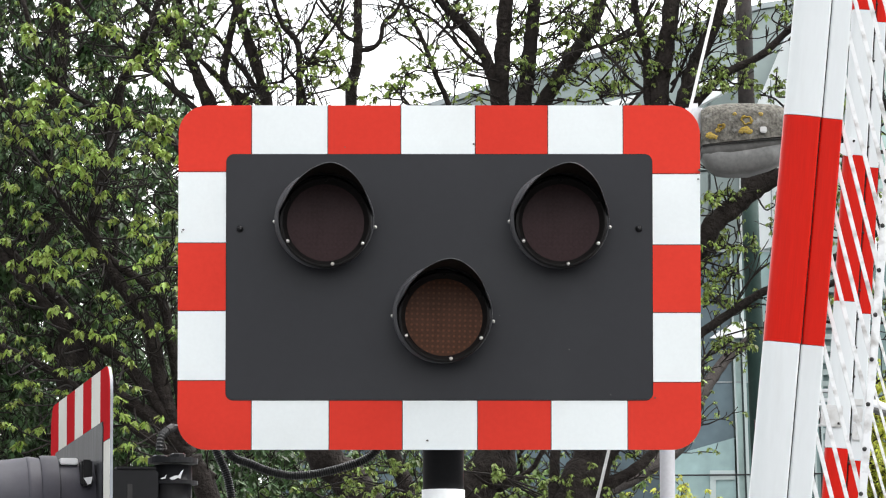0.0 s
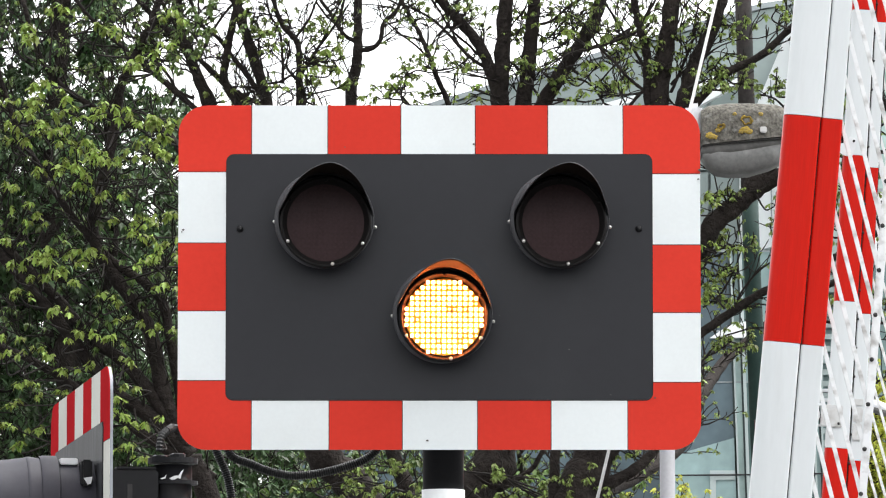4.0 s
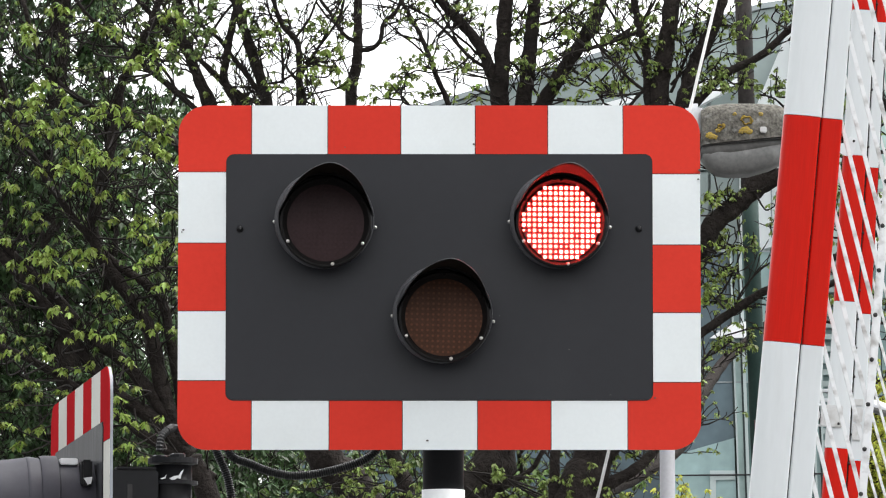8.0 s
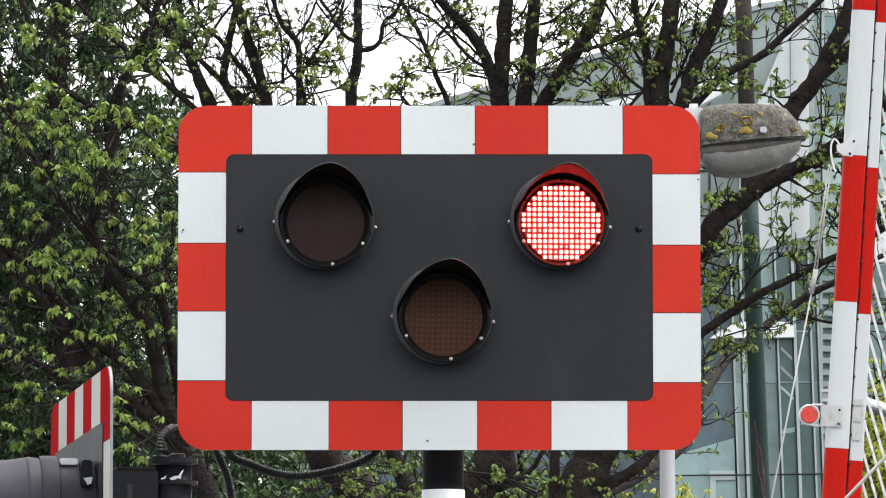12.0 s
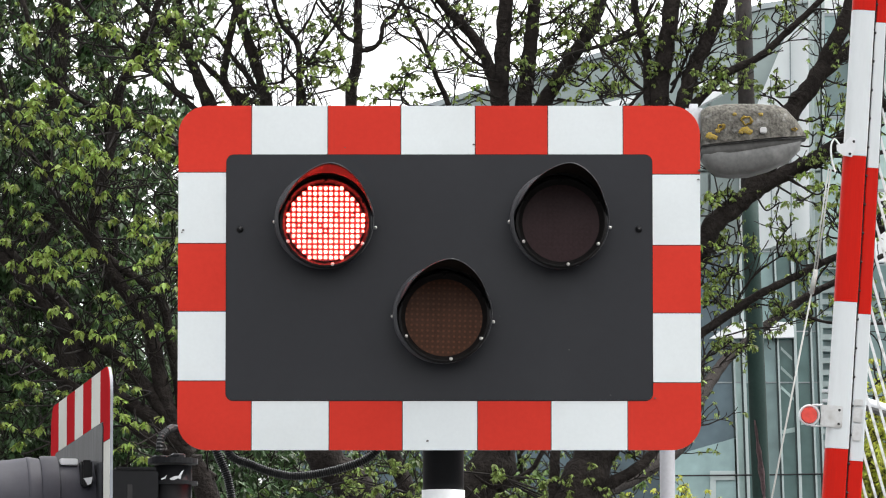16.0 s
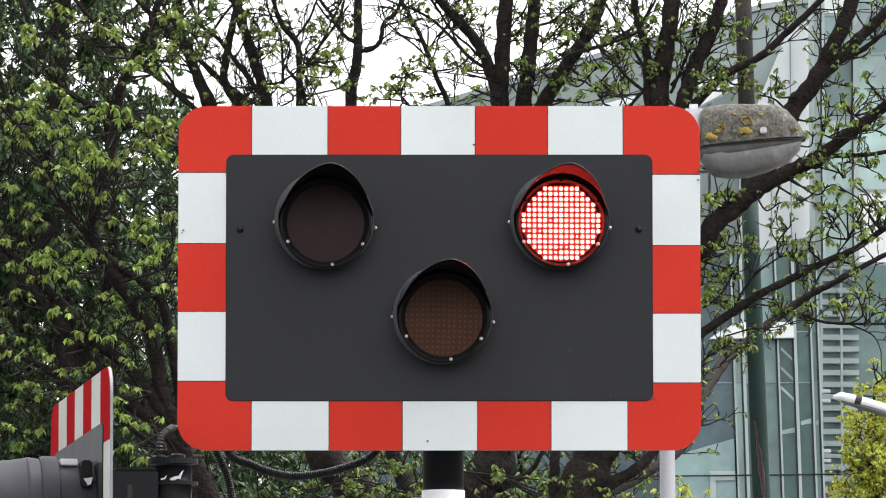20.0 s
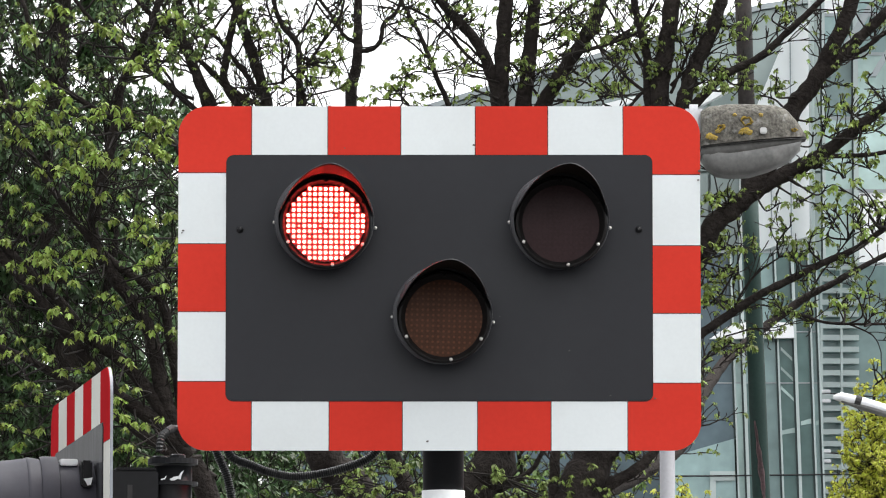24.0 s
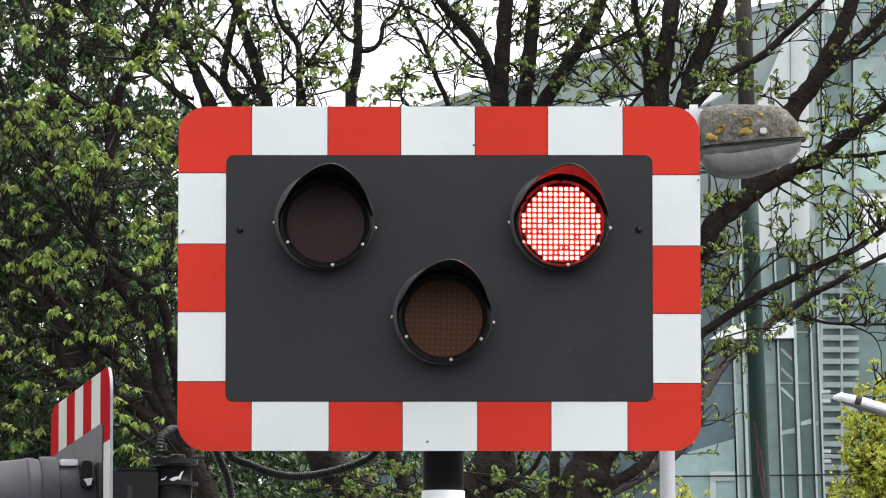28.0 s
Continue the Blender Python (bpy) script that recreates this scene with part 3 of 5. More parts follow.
near_barrier, near_arm = barrier(0.770, 2.1, 1.316, 1.625, 0.098, 0.0, 6.4, 42, 0.003, "red and white lifting barrier with a folding white skirt")
far_barrier, far_arm = barrier(1.507, 11.0, 1.316, 1.385, 0.095, 0.045, 6.4, 42, 0.006, "red and white lifting barrier with a round red lamp")

# stays along the booms, each from a lever behind the pivot
def stay(arm, x0, z0, x1, z1, r=0.0055):
    part("stay_cable", tube(bmesh.new(), [(x0, -0.03, z0), (x1, -0.03, z1)], r, 8), ROPE, arm, "taut pale stay cable", True)


stay(near_arm, -0.628, 0.12, -0.075, 4.05, 0.0042)
part("stay_cable", tube(bmesh.new(), [(-0.476, -0.03, 0.12), (-0.288, -0.03, 1.774), (-0.172, -0.03, 2.668)], 0.0038, 8), STAY_GREY, far_arm, "taut grey stay cable", True)
for dx in (-0.005, 0.005):
    part("stay_tail", tube(bmesh.new(), [(-0.172 + dx, -0.03, 2.668), (-0.135 + dx, -0.03, 3.14)], 0.0032, 8), STAY_GREY, far_arm, "", True)
part("stay_coupling", tube(bmesh.new(), [(-0.178, -0.03, 2.62), (-0.166, -0.03, 2.72)], 0.010, 10), STAY_GREY, far_arm, "", True)
part("lever", box(bmesh.new(), -0.66, -0.05, -0.035, 0.02, 0.06, 0.16, 0.008), POST_BLACK, near_arm)
part("lever", box(bmesh.new(), -0.51, -0.05, -0.035, 0.02, 0.06, 0.16, 0.008), POST_BLACK, far_arm)

# red lamp, clamp and loop on the far boom
lamp_z = 2.125
plate = box(bmesh.new(), -0.108, -0.022, -0.053, -0.046, lamp_z - 0.048, lamp_z + 0.042, 0.003)
box(plate, -0.111, -0.100, -0.075, -0.046, lamp_z - 0.048, lamp_z + 0.042, 0.003)
lamp_plate = part("lamp_bracket", plate, GALVANISED, far_arm, "grimy galvanised lamp bracket")
for px, pz in ((-0.036, lamp_z + 0.024), (-0.036, lamp_z - 0.032)):
    sb = bmesh.new()
    bmesh.ops.create_cone(sb, cap_ends=True, segments=8, radius1=0.006, radius2=0.005, depth=0.006, matrix=pose(px, -0.055, pz, 90))
    part("bolt", sb, GROOVE, lamp_plate)
rim = bmesh.new()
loop = [(-0.158 + 0.0395 * math.cos(t), -0.062, lamp_z - 0.005 + 0.0395 * math.sin(t)) for t in (2 * math.pi * k / 28 for k in range(29))]
tube(rim, loop, 0.0045, 8, False)
tube(rim, [(-0.150, -0.062, lamp_z + 0.037), (-0.108, -0.062, lamp_z + 0.040)], 0.0045, 8)
tube(rim, [(-0.150, -0.062, lamp_z - 0.047), (-0.108, -0.062, lamp_z - 0.046)], 0.0045, 8)
part("lamp_guard", rim, POST_WHITE, far_arm, "white wire lamp guard", True)
disc = bmesh.new()
bmesh.ops.create_cone(disc, cap_ends=True, segments=32, radius1=0.034, radius2=0.032, depth=0.03, matrix=pose(-0.158, -0.058, lamp_z - 0.005, 90))
part("boom_lamp", disc, LAMP_RED, far_arm, "round red boom lamp")
clamp_z = 3.225
cl = prism(bmesh.new(), [(-0.115, clamp_z + 0.012), (-0.085, clamp_z + 0.020), (-0.062, clamp_z + 0.048), (-0.040, clamp_z + 0.040), (-0.036, clamp_z + 0.005), (-0.048, clamp_z - 0.034), (-0.085, clamp_z - 0.030), (-0.112, clamp_z - 0.012)], -0.055, -0.0445)
part("stay_clamp", cl, POST_WHITE, far_arm, "white stay clamp")
for px, pz in ((-0.045, clamp_z + 0.030), (-0.058, clamp_z - 0.022)):
    sb = bmesh.new()
    bmesh.ops.create_cone(sb, cap_ends=True, segments=8, radius1=0.006, radius2=0.005, depth=0.006, matrix=pose(px, -0.057, pz, 90))
    part("clamp_bolt", sb, GROOVE, far_arm)
for z0, z1 in ((2.105, 2.165), (2.172, 2.20), (2.03, 2.098)):
    part("rail_plate", box(bmesh.new(), 0.022, 0.060, -0.040, -0.033, z0, z1, 0.003), GALVANISED, far_arm, "small grimy rail plate")
ropeloop = smooth_line([(-0.10, -0.05, clamp_z + 0.01), (-0.125, -0.05, clamp_z + 0.035), (-0.137, -0.05, clamp_z), (-0.128, -0.05, clamp_z - 0.06), (-0.112, -0.05, clamp_z - 0.10)], 6)
part("stay_loop", tube(bmesh.new(), ropeloop, 0.004, 8), ROPE, far_arm, "", True)


# ---- trees ----
class Tree:
    """Gathers the wood and the leaves of one tree."""

    def __init__(self, seed):
        self.rng = random.Random(seed)
        self.wood, self.wood_faces = [], []
        self.twig, self.twig_faces = [], []
        self.leaf, self.fresh, self.limbs = [], [], []


def wood_tube(verts, faces, pts, radii, sides, cap=True):
    start = len(verts)
    side = None
    n = len(pts)
    for i in range(n):
        d = (pts[min(i + 1, n - 1)] - pts[max(i - 1, 0)]).normalized()
        if side is None:
            side = d.cross(Vector((0.1, 1, 0.2))).normalized()
        side = (side - d * side.dot(d)).normalized()
        up = d.cross(side)
        for k in range(sides):
            a = 2 * math.pi * k / sides
            verts.append(pts[i] + (side * math.cos(a) + up * math.sin(a)) * radii[i])
    for i in range(n - 1):
        for k in range(sides):
            a, b = start + i * sides + k, start + i * sides + (k + 1) % sides
            faces.append((a, b, b + sides, a + sides))
    if cap:
        faces.append(tuple(start + (n - 1) * sides + k for k in range(sides)))


# one small lobed leaf: stalk, a fold along the middle, five points
LEAF_V = np.array([(0, 0, 0), (0, 0.30, -0.02), (-0.34, 0.26, 0.05), (-0.24, 0.48, 0.03), (-0.42, 0.74, 0.0), (-0.20, 0.82, -0.03),
                   (0, 1.12, -0.16), (0.20, 0.82, -0.03), (0.42, 0.74, 0.0), (0.24, 0.48, 0.03), (0.34, 0.26, 0.05), (0, 0.72, -0.07)])
LEAF_V = LEAF_V * np.array([0.66, 1.0, 1.0])
LEAF_F = [(0, 1, 2), (1, 3, 2), (1, 11, 3), (3, 11, 5), (3, 5, 4), (5, 11, 6), (6, 11, 7), (7, 11, 9), (7, 9, 8), (1, 9, 11), (1, 10, 9), (0, 10, 1)]


def leaf_cluster(t, p, size, count, into=None):
    """A tuft of young leaves that hang out from a twig's end."""
    r = t.rng
    a0 = r.uniform(0, 2 * math.pi)
    for k in range(count):
        a = a0 + 2 * math.pi * (k + r.uniform(-0.3, 0.3)) / count
        m = Euler((r.uniform(-1.35, -0.25), r.uniform(-0.45, 0.45), a), "XYZ").to_matrix()
        g = size * r.uniform(0.55, 1.15)
        (t.leaf if into is None else into).append((*m[0], *m[1], *m[2], g, p[0] + r.uniform(-0.2, 0.2) * size, p[1] + r.uniform(-0.2, 0.2) * size, p[2] + r.uniform(-0.2, 0.2) * size))


def twig(t, p, d, length, radius, level, leafy, size):
    """A side branch that wanders upward, forks, and ends in leaves."""
    r = t.rng
    n = max(4, int(length / 0.045))
    pts, q, d = [p.copy()], p.copy(), d.normalized()
    bend = Vector((0, 0, 0))
    for i in range(n):
        bend = bend * 0.55 + Vector((r.gauss(0, 0.22), r.gauss(0, 0.15), r.gauss(0.03, 0.20)))
        d = (d + bend).normalized()
        q = q + d * (length / n)
        pts.append(q.copy())
    radii = [max(0.0024, radius * (1 - 0.6 * i / n)) * r.uniform(0.85, 1.2) for i in range(n + 1)]
    wood_tube(t.twig, t.twig_faces, pts, radii, 5 if radius > 0.006 else 4, False)
    if level > 0:
        for _ in range(r.randint(2, 4) if level > 1 else r.randint(1, 3)):
            i = r.randint(1, n)
            turn = Vector((r.uniform(-1, 1), r.uniform(-0.6, 0.6), r.uniform(-0.3, 1.0)))
            twig(t, pts[i], d + turn * 1.1, length * r.uniform(0.35, 0.65), radius * 0.62, level - 1, leafy, size)
    for i in range(1, n + 1):
        if r.random() < leafy * (1.0 if i == n else 0.08):
            leaf_cluster(t, pts[i], size * r.uniform(0.65, 1.1), r.randint(6, 11))


def limb(t, y, xz, r0, r1, side=6.0, leafy=0.5, size=0.05, reach=0.45):
    """A limb through (x, z) or (x, z, depth) points, at depth y if none is given, with side branches: side of them for each metre."""
    r = t.rng
    line = smooth_line([(q[0], q[2] if len(q) > 2 else y, q[1]) for q in xz], 7)
    n = len(line)
    ph = r.uniform(0, 9)
    pts = [p + Vector((math.sin(ph + i * 1.9), math.cos(ph + i * 1.3), 0)) * 0.12 * r1 for i, p in enumerate(line)]
    radii = [(r0 + (r1 - r0) * i / (n - 1)) * (1 + 0.05 * math.sin(ph + i * 1.7) + r.uniform(-0.05, 0.05)) for i in range(n)]
    t.limbs.append((len(t.wood), len(t.wood_faces)))
    wood_tube(t.wood, t.wood_faces, pts, radii, 12 if r0 > 0.05 else 9)
    for i in range(1, n):
        seg = pts[i] - pts[i - 1]
        if pts[i].z < 3.2:
            continue
        k = side * seg.length
        for _ in range(int(k) + (1 if r.random() < k - int(k) else 0)):
            d = seg.normalized() * 0.5 + Vector((r.uniform(-1, 1), r.uniform(-0.7, 0.7), r.uniform(-0.25, 0.9)))
            twig(t, pts[i], d, reach * r.uniform(0.5, 1.3), min(0.0052, radii[i] * 0.45), 2, leafy, size)
    end = pts[-1]
    if r1 < 0.03:
        twig(t, end, pts[-1] - pts[-3], reach * 1.6, r1 * 0.85, 2, leafy, size)


def spray(t, x0, x1, y0, y1, z0, z1, count, leafy, size, length=0.4):
    """Loose outer branches of the crown, in the part of it between those bounds."""
    r = t.rng
    for _ in range(count):
        p = Vector((r.uniform(x0, x1), r.uniform(y0, y1), r.uniform(z0, z1)))
        twig(t, p, Vector((r.uniform(-1, 1), r.uniform(-0.5, 0.5), r.uniform(-0.5, 0.8))), length * r.uniform(0.6, 1.3), 0.006, 2, leafy, size)


def shoot(t, y, spots, size, count=5, leafy=0.9):
    """Leafy side shoots: each grows from the nearest wood to a spot (x, z, spread) at depth y."""
    r = t.rng
    wood = np.array([tuple(v) for v in t.wood])
    for x, z, spread in spots:
        goal = Vector((x, y + r.uniform(-0.25, 0.25), z))
        start = Vector(wood[np.argmin(((wood - np.array(goal)) ** 2).sum(axis=1) + 3.0 * np.maximum(0, wood[:, 2] - z) ** 2)].tolist())
        mid = start.lerp(goal, 0.55) + Vector((r.uniform(-0.3, 0.3), 0, r.uniform(-0.25, 0.1))) * (goal - start).length
        line = smooth_line([tuple(start), tuple(mid), tuple(goal)], 6)
        wood_tube(t.twig, t.twig_faces, line, [0.0062 - 0.0028 * i / (len(line) - 1) for i in range(len(line))], 5, False)
        for _ in range(count):
            p = line[r.randint(len(line) // 2, len(line) - 1)]
            d = Vector((r.uniform(-1, 1), r.uniform(-0.6, 0.6), r.uniform(-0.4, 0.8)))
            twig(t, p, d, spread * r.uniform(0.6, 1.4), 0.0036, 1, leafy, size)


def filled_mesh(name, verts, faces):
    """A mesh from arrays: verts (n, 3) and faces, all with the same number of corners."""
    me = bpy.data.meshes.new(name)
    n, m = faces.shape
    me.vertices.add(len(verts))
    me.vertices.foreach_set("co", np.ascontiguousarray(verts, dtype=np.float32).ravel())
    me.loops.add(n * m)
    me.loops.foreach_set("vertex_index", np.ascontiguousarray(faces, dtype=np.int32).ravel())
    me.polygons.add(n)
    me.polygons.foreach_set("loop_start", np.arange(n, dtype=np.int32) * m)
    me.update(calc_edges=True)
    return me


def tuft(t, y, spots, size, clusters=4):
    """Umbrella-shaped tufts of drooping leaves: each on a shoot from the nearest wood to a spot (x, z, half-width) at depth y."""
    r = t.rng
    wood = np.array([tuple(v) for v in t.wood])
    for x, z, half in spots:
        goal = Vector((x, y + r.uniform(-0.4, 0.2), z))
        start = Vector(wood[np.argmin(((wood - np.array(goal)) ** 2).sum(axis=1) + 2.0 * np.maximum(0, wood[:, 2] - z) ** 2)].tolist())
        mid = start.lerp(goal, 0.6) + Vector((r.uniform(-0.2, 0.2), 0, r.uniform(-0.2, 0.05))) * (goal - start).length
        line = smooth_line([tuple(start), tuple(mid), tuple(goal)], 6)
        wood_tube(t.twig, t.twig_faces, line, [0.0058 - 0.0026 * i / (len(line) - 1) for i in range(len(line))], 5, False)
        for k in range(clusters):
            u = r.uniform(-1, 1)
            tip = goal + Vector((u * half, r.uniform(-0.6, 0.6) * half, (0.35 - 0.5 * u * u) * half + r.uniform(-0.25, 0.2) * half))
            wood_tube(t.twig, t.twig_faces, [line[-3], line[-3].lerp(tip, 0.55) + Vector((0, 0, 0.15 * half)), tip], [0.0030, 0.0026, 0.0020], 4, False)
            leaf_cluster(t, tip, size * r.uniform(0.8, 1.15), r.randint(5, 8), t.fresh)


def finish_tree(t, label, leaf_material):
    base = t.wood[0]
    root = tagged(empty("tree", pose(base.x, base.y, 0)), label, "tree", "roadside trees")
    off = np.array((base.x, base.y, 0.0))
    # the trunk, then every limb as a part of its own
    ends = [*t.limbs[1:], (len(t.wood), len(t.wood_faces))]
    for i, ((v0, f0), (v1, f1)) in enumerate(zip(t.limbs, ends)):
        name = "trunk" if i == 0 else "limb"
        me = bpy.data.meshes.new(name)
        me.from_pydata([(p.x - off[0], p.y - off[1], p.z) for p in t.wood[v0:v1]], [], [tuple(k - v0 for k in f) for f in t.wood_faces[f0:f1]])
        me.materials.append(BARK)
        me.shade_smooth()
        new(name, me).parent = root
    quads = np.array(t.twig_faces, dtype=np.int32)
    me = filled_mesh("twig_growth", np.array([(p.x, p.y, p.z) for p in t.twig]) - off, quads)
    me.materials.append(TWIG)
    me.shade_smooth()
    growth = new("twig_growth", me)
    made = [growth]
    for name, leaves, material in (("crown", t.leaf, leaf_material), ("lit_tufts", t.fresh, LEAF_LIT)):
        if not leaves:
            continue
        leaves = np.array(leaves)
        turn, size, place = leaves[:, :9].reshape(-1, 3, 3), leaves[:, 9], leaves[:, 10:13]
        verts = np.einsum("nij,kj->nki", turn, LEAF_V) * size[:, None, None] + (place - off)[:, None, :]
        faces = np.array(LEAF_F, dtype=np.int32)[None] + (np.arange(len(leaves), dtype=np.int32) * len(LEAF_V))[:, None, None]
        me = filled_mesh(name, verts.reshape(-1, 3), faces.reshape(-1, 3))
        me.materials.append(material)
        made.append(new(name, me))
    for ob in made:
        ob.parent = root
        ob["kind"] = "stuff"
    return root


t = Tree(11)
limb(t, 16.5, [(-0.99, -0.05), (-0.99, 0.62), (-1.02, 2.29), (-1.11, 3.27), (-1.26, 3.67)], 0.090, 0.054, side=0)
limb(t, 16.5, [(-1.26, 3.67), (-1.45, 3.86), (-1.65, 4.00), (-1.87, 4.28), (-2.13, 4.59), (-2.41, 4.88), (-2.79, 5.39)], 0.043, 0.020, side=8, leafy=0.16, size=0.036, reach=0.36)
limb(t, 16.5, [(-1.31, 3.77), (-1.56, 4.11), (-1.75, 4.25), (-1.93, 4.46), (-2.21, 4.74), (-2.56, 5.11)], 0.037, 0.017, side=8, leafy=0.16, size=0.036, reach=0.36)
limb(t, 16.5, [(-1.28, 3.72), (-1.39, 3.97), (-1.46, 4.28), (-1.53, 4.42), (-1.65, 4.58), (-1.75, 4.79), (-1.70, 5.07), (-1.65, 5.29), (-1.61, 5.54), (-1.51, 5.75), (-1.43, 5.96), (-1.35, 6.54)], 0.043, 0.017, side=9, leafy=0.34, size=0.036, reach=0.36)
limb(t, 16.5, [(-1.28, 3.80), (-1.36, 4.25), (-1.43, 4.48), (-1.69, 4.68), (-1.96, 5.02), (-2.16, 5.39), (-2.34, 5.96)], 0.031, 0.011, side=9, leafy=0.34, size=0.036, reach=0.36)
limb(t, 16.5, [(-1.14, 3.55), (-1.36, 3.69), (-1.70, 3.92), (-2.04, 4.14), (-2.44, 4.31)], 0.034, 0.014, side=8, leafy=0.16, size=0.036, reach=0.36)
limb(t, 16.5, [(-1.22, 3.97), (-1.24, 4.54), (-1.28, 5.02), (-1.37, 5.28), (-1.62, 5.35), (-1.97, 5.59), (-2.11, 5.96)], 0.023, 0.011, side=9, leafy=0.34, size=0.036, reach=0.36)
shoot(t, 16.5, [(-1.29, 5.85, 0.1), (-1.1, 5.89, 0.1), (-1.2, 5.74, 0.1), (-1.32, 5.69, 0.08), (-1.37, 5.88, 0.1), (-1.46, 5.71, 0.08)], 0.036, 6)
tuft(t, 15.9, [(-2.11, 4.09, 0.05), (-2.00, 4.15, 0.05), (-1.75, 4.08, 0.05), (-1.53, 3.95, 0.05), (-1.57, 3.87, 0.05), (-1.50, 3.76, 0.05), (-1.59, 3.81, 0.05), (-1.92, 4.09, 0.05), (-2.08, 3.87, 0.05), (-2.12, 3.76, 0.05), (-2.00, 3.76, 0.05), (-1.83, 4.05, 0.05), (-1.39, 3.78, 0.05), (-1.54, 3.65, 0.05), (-1.49, 3.61, 0.05), (-2.08, 3.68, 0.05)], 0.040, 3)
tuft(t, 15.9, [(-1.89, 5.81, 0.09), (-2.01, 5.72, 0.09), (-2.05, 5.64, 0.09), (-1.67, 5.71, 0.09), (-1.48, 5.57, 0.09), (-1.46, 5.53, 0.09), (-1.37, 5.58, 0.09), (-1.33, 5.78, 0.09), (-1.94, 5.40, 0.09), (-2.00, 5.35, 0.09), (-1.91, 5.35, 0.09), (-2.09, 5.32, 0.09), (-2.03, 5.29, 0.09), (-2.04, 5.23, 0.09), (-2.12, 5.19, 0.09), (-1.96, 5.19, 0.09), (-1.82, 5.29, 0.09), (-1.72, 5.29, 0.09), (-1.61, 5.29, 0.09), (-1.54, 5.26, 0.09), (-1.48, 5.26, 0.09)], 0.043, 6)
tuft(t, 15.9, [(-1.87, 5.21, 0.09), (-1.80, 5.18, 0.09), (-1.39, 5.22, 0.09), (-1.34, 5.25, 0.09), (-1.39, 5.17, 0.09), (-1.79, 5.14, 0.09), (-1.72, 5.09, 0.09), (-1.93, 5.04, 0.09), (-1.87, 5.07, 0.09), (-1.53, 5.09, 0.09), (-1.45, 5.12, 0.09), (-1.37, 5.08, 0.09), (-1.68, 5.03, 0.09), (-1.81, 5.00, 0.09), (-1.95, 4.64, 0.09), (-1.88, 4.66, 0.09), (-1.81, 4.59, 0.09), (-1.72, 4.61, 0.09), (-2.04, 4.59, 0.09), (-1.98, 4.59, 0.09), (-1.89, 4.51, 0.09), (-1.48, 4.66, 0.09), (-1.41, 4.54, 0.09), (-1.35, 4.59, 0.09), (-1.57, 4.80, 0.09), (-1.33, 4.80, 0.09)], 0.043, 6)
tuft(t, 15.9, [(-2.07, 4.86, 0.07), (-2.10, 4.66, 0.07), (-2.01, 4.80, 0.07), (-2.00, 4.51, 0.07), (-2.06, 4.40, 0.07), (-1.86, 4.31, 0.07), (-1.75, 4.20, 0.07), (-1.61, 4.17, 0.07), (-1.57, 4.09, 0.07), (-2.11, 4.20, 0.07), (-2.03, 3.98, 0.07), (-1.92, 3.95, 0.07), (-1.34, 4.42, 0.07), (-1.37, 4.25, 0.07), (-1.31, 4.65, 0.07), (-2.13, 4.93, 0.07), (-1.76, 4.91, 0.07), (-1.62, 4.90, 0.07), (-1.45, 4.77, 0.07), (-1.67, 4.42, 0.07), (-1.55, 4.31, 0.07)], 0.038, 5)
spray(t, -2.8, -1.25, 16.2, 17.6, 4.95, 5.5, 14, 0.4, 0.036)
spray(t, -2.7, -1.25, 16.2, 17.6, 5.5, 6.2, 7, 0.3, 0.036)
spray(t, -2.7, -1.4, 16.2, 17.6, 4.2, 4.95, 14, 0.3, 0.034)
spray(t, -3.6, -1.0, 15.0, 18.0, 6.2, 8.0, 60, 0.7, 0.06, 0.6)
finish_tree(t, "broad sycamore with fresh green spring leaves", LEAF_SPRING)

t = Tree(12)
limb(t, 19.0, [(-0.25, -0.05), (-0.25, 0.99), (-0.28, 2.65), (-0.41, 3.56), (-0.65, 3.87), (-0.87, 4.48), (-0.94, 5.09)], 0.141, 0.068, side=0)
limb(t, 19.0, [(-0.94, 5.09), (-0.94, 5.56), (-0.95, 5.75), (-1.03, 6.02), (-1.10, 6.24), (-1.16, 6.52), (-1.21, 7.26)], 0.034, 0.025, side=9.5, leafy=0.20, size=0.030, reach=0.34)
limb(t, 19.0, [(-0.93, 5.25), (-1.05, 5.65), (-1.18, 5.87), (-1.18, 5.99), (-1.14, 6.21), (-1.06, 6.52), (-1.00, 6.95)], 0.028, 0.015, side=9.5, leafy=0.20, size=0.030, reach=0.34)
limb(t, 19.0, [(-0.90, 5.03), (-0.78, 5.46), (-0.78, 5.75), (-0.78, 6.02), (-0.80, 6.11), (-0.87, 6.19), (-0.92, 6.33), (-0.96, 6.64)], 0.021, 0.012, side=9.5, leafy=0.20, size=0.030, reach=0.34)
limb(t, 19.0, [(-0.96, 5.09), (-1.18, 5.59), (-1.27, 5.75), (-1.35, 5.96), (-1.42, 6.14), (-1.44, 6.33), (-1.49, 6.95)], 0.037, 0.021, side=9.5, leafy=0.20, size=0.030, reach=0.34)
limb(t, 19.0, [(-1.18, 5.59), (-1.35, 5.74), (-1.48, 5.85), (-1.68, 6.02), (-1.95, 6.27), (-2.10, 6.52)], 0.018, 0.009, side=9.5, leafy=0.20, size=0.030, reach=0.34)
limb(t, 19.0, [(-0.95, 5.75), (-1.08, 5.80), (-1.22, 5.90), (-1.36, 6.05), (-1.52, 6.30), (-1.61, 6.49)], 0.015, 0.009, side=9.5, leafy=0.20, size=0.030, reach=0.34)
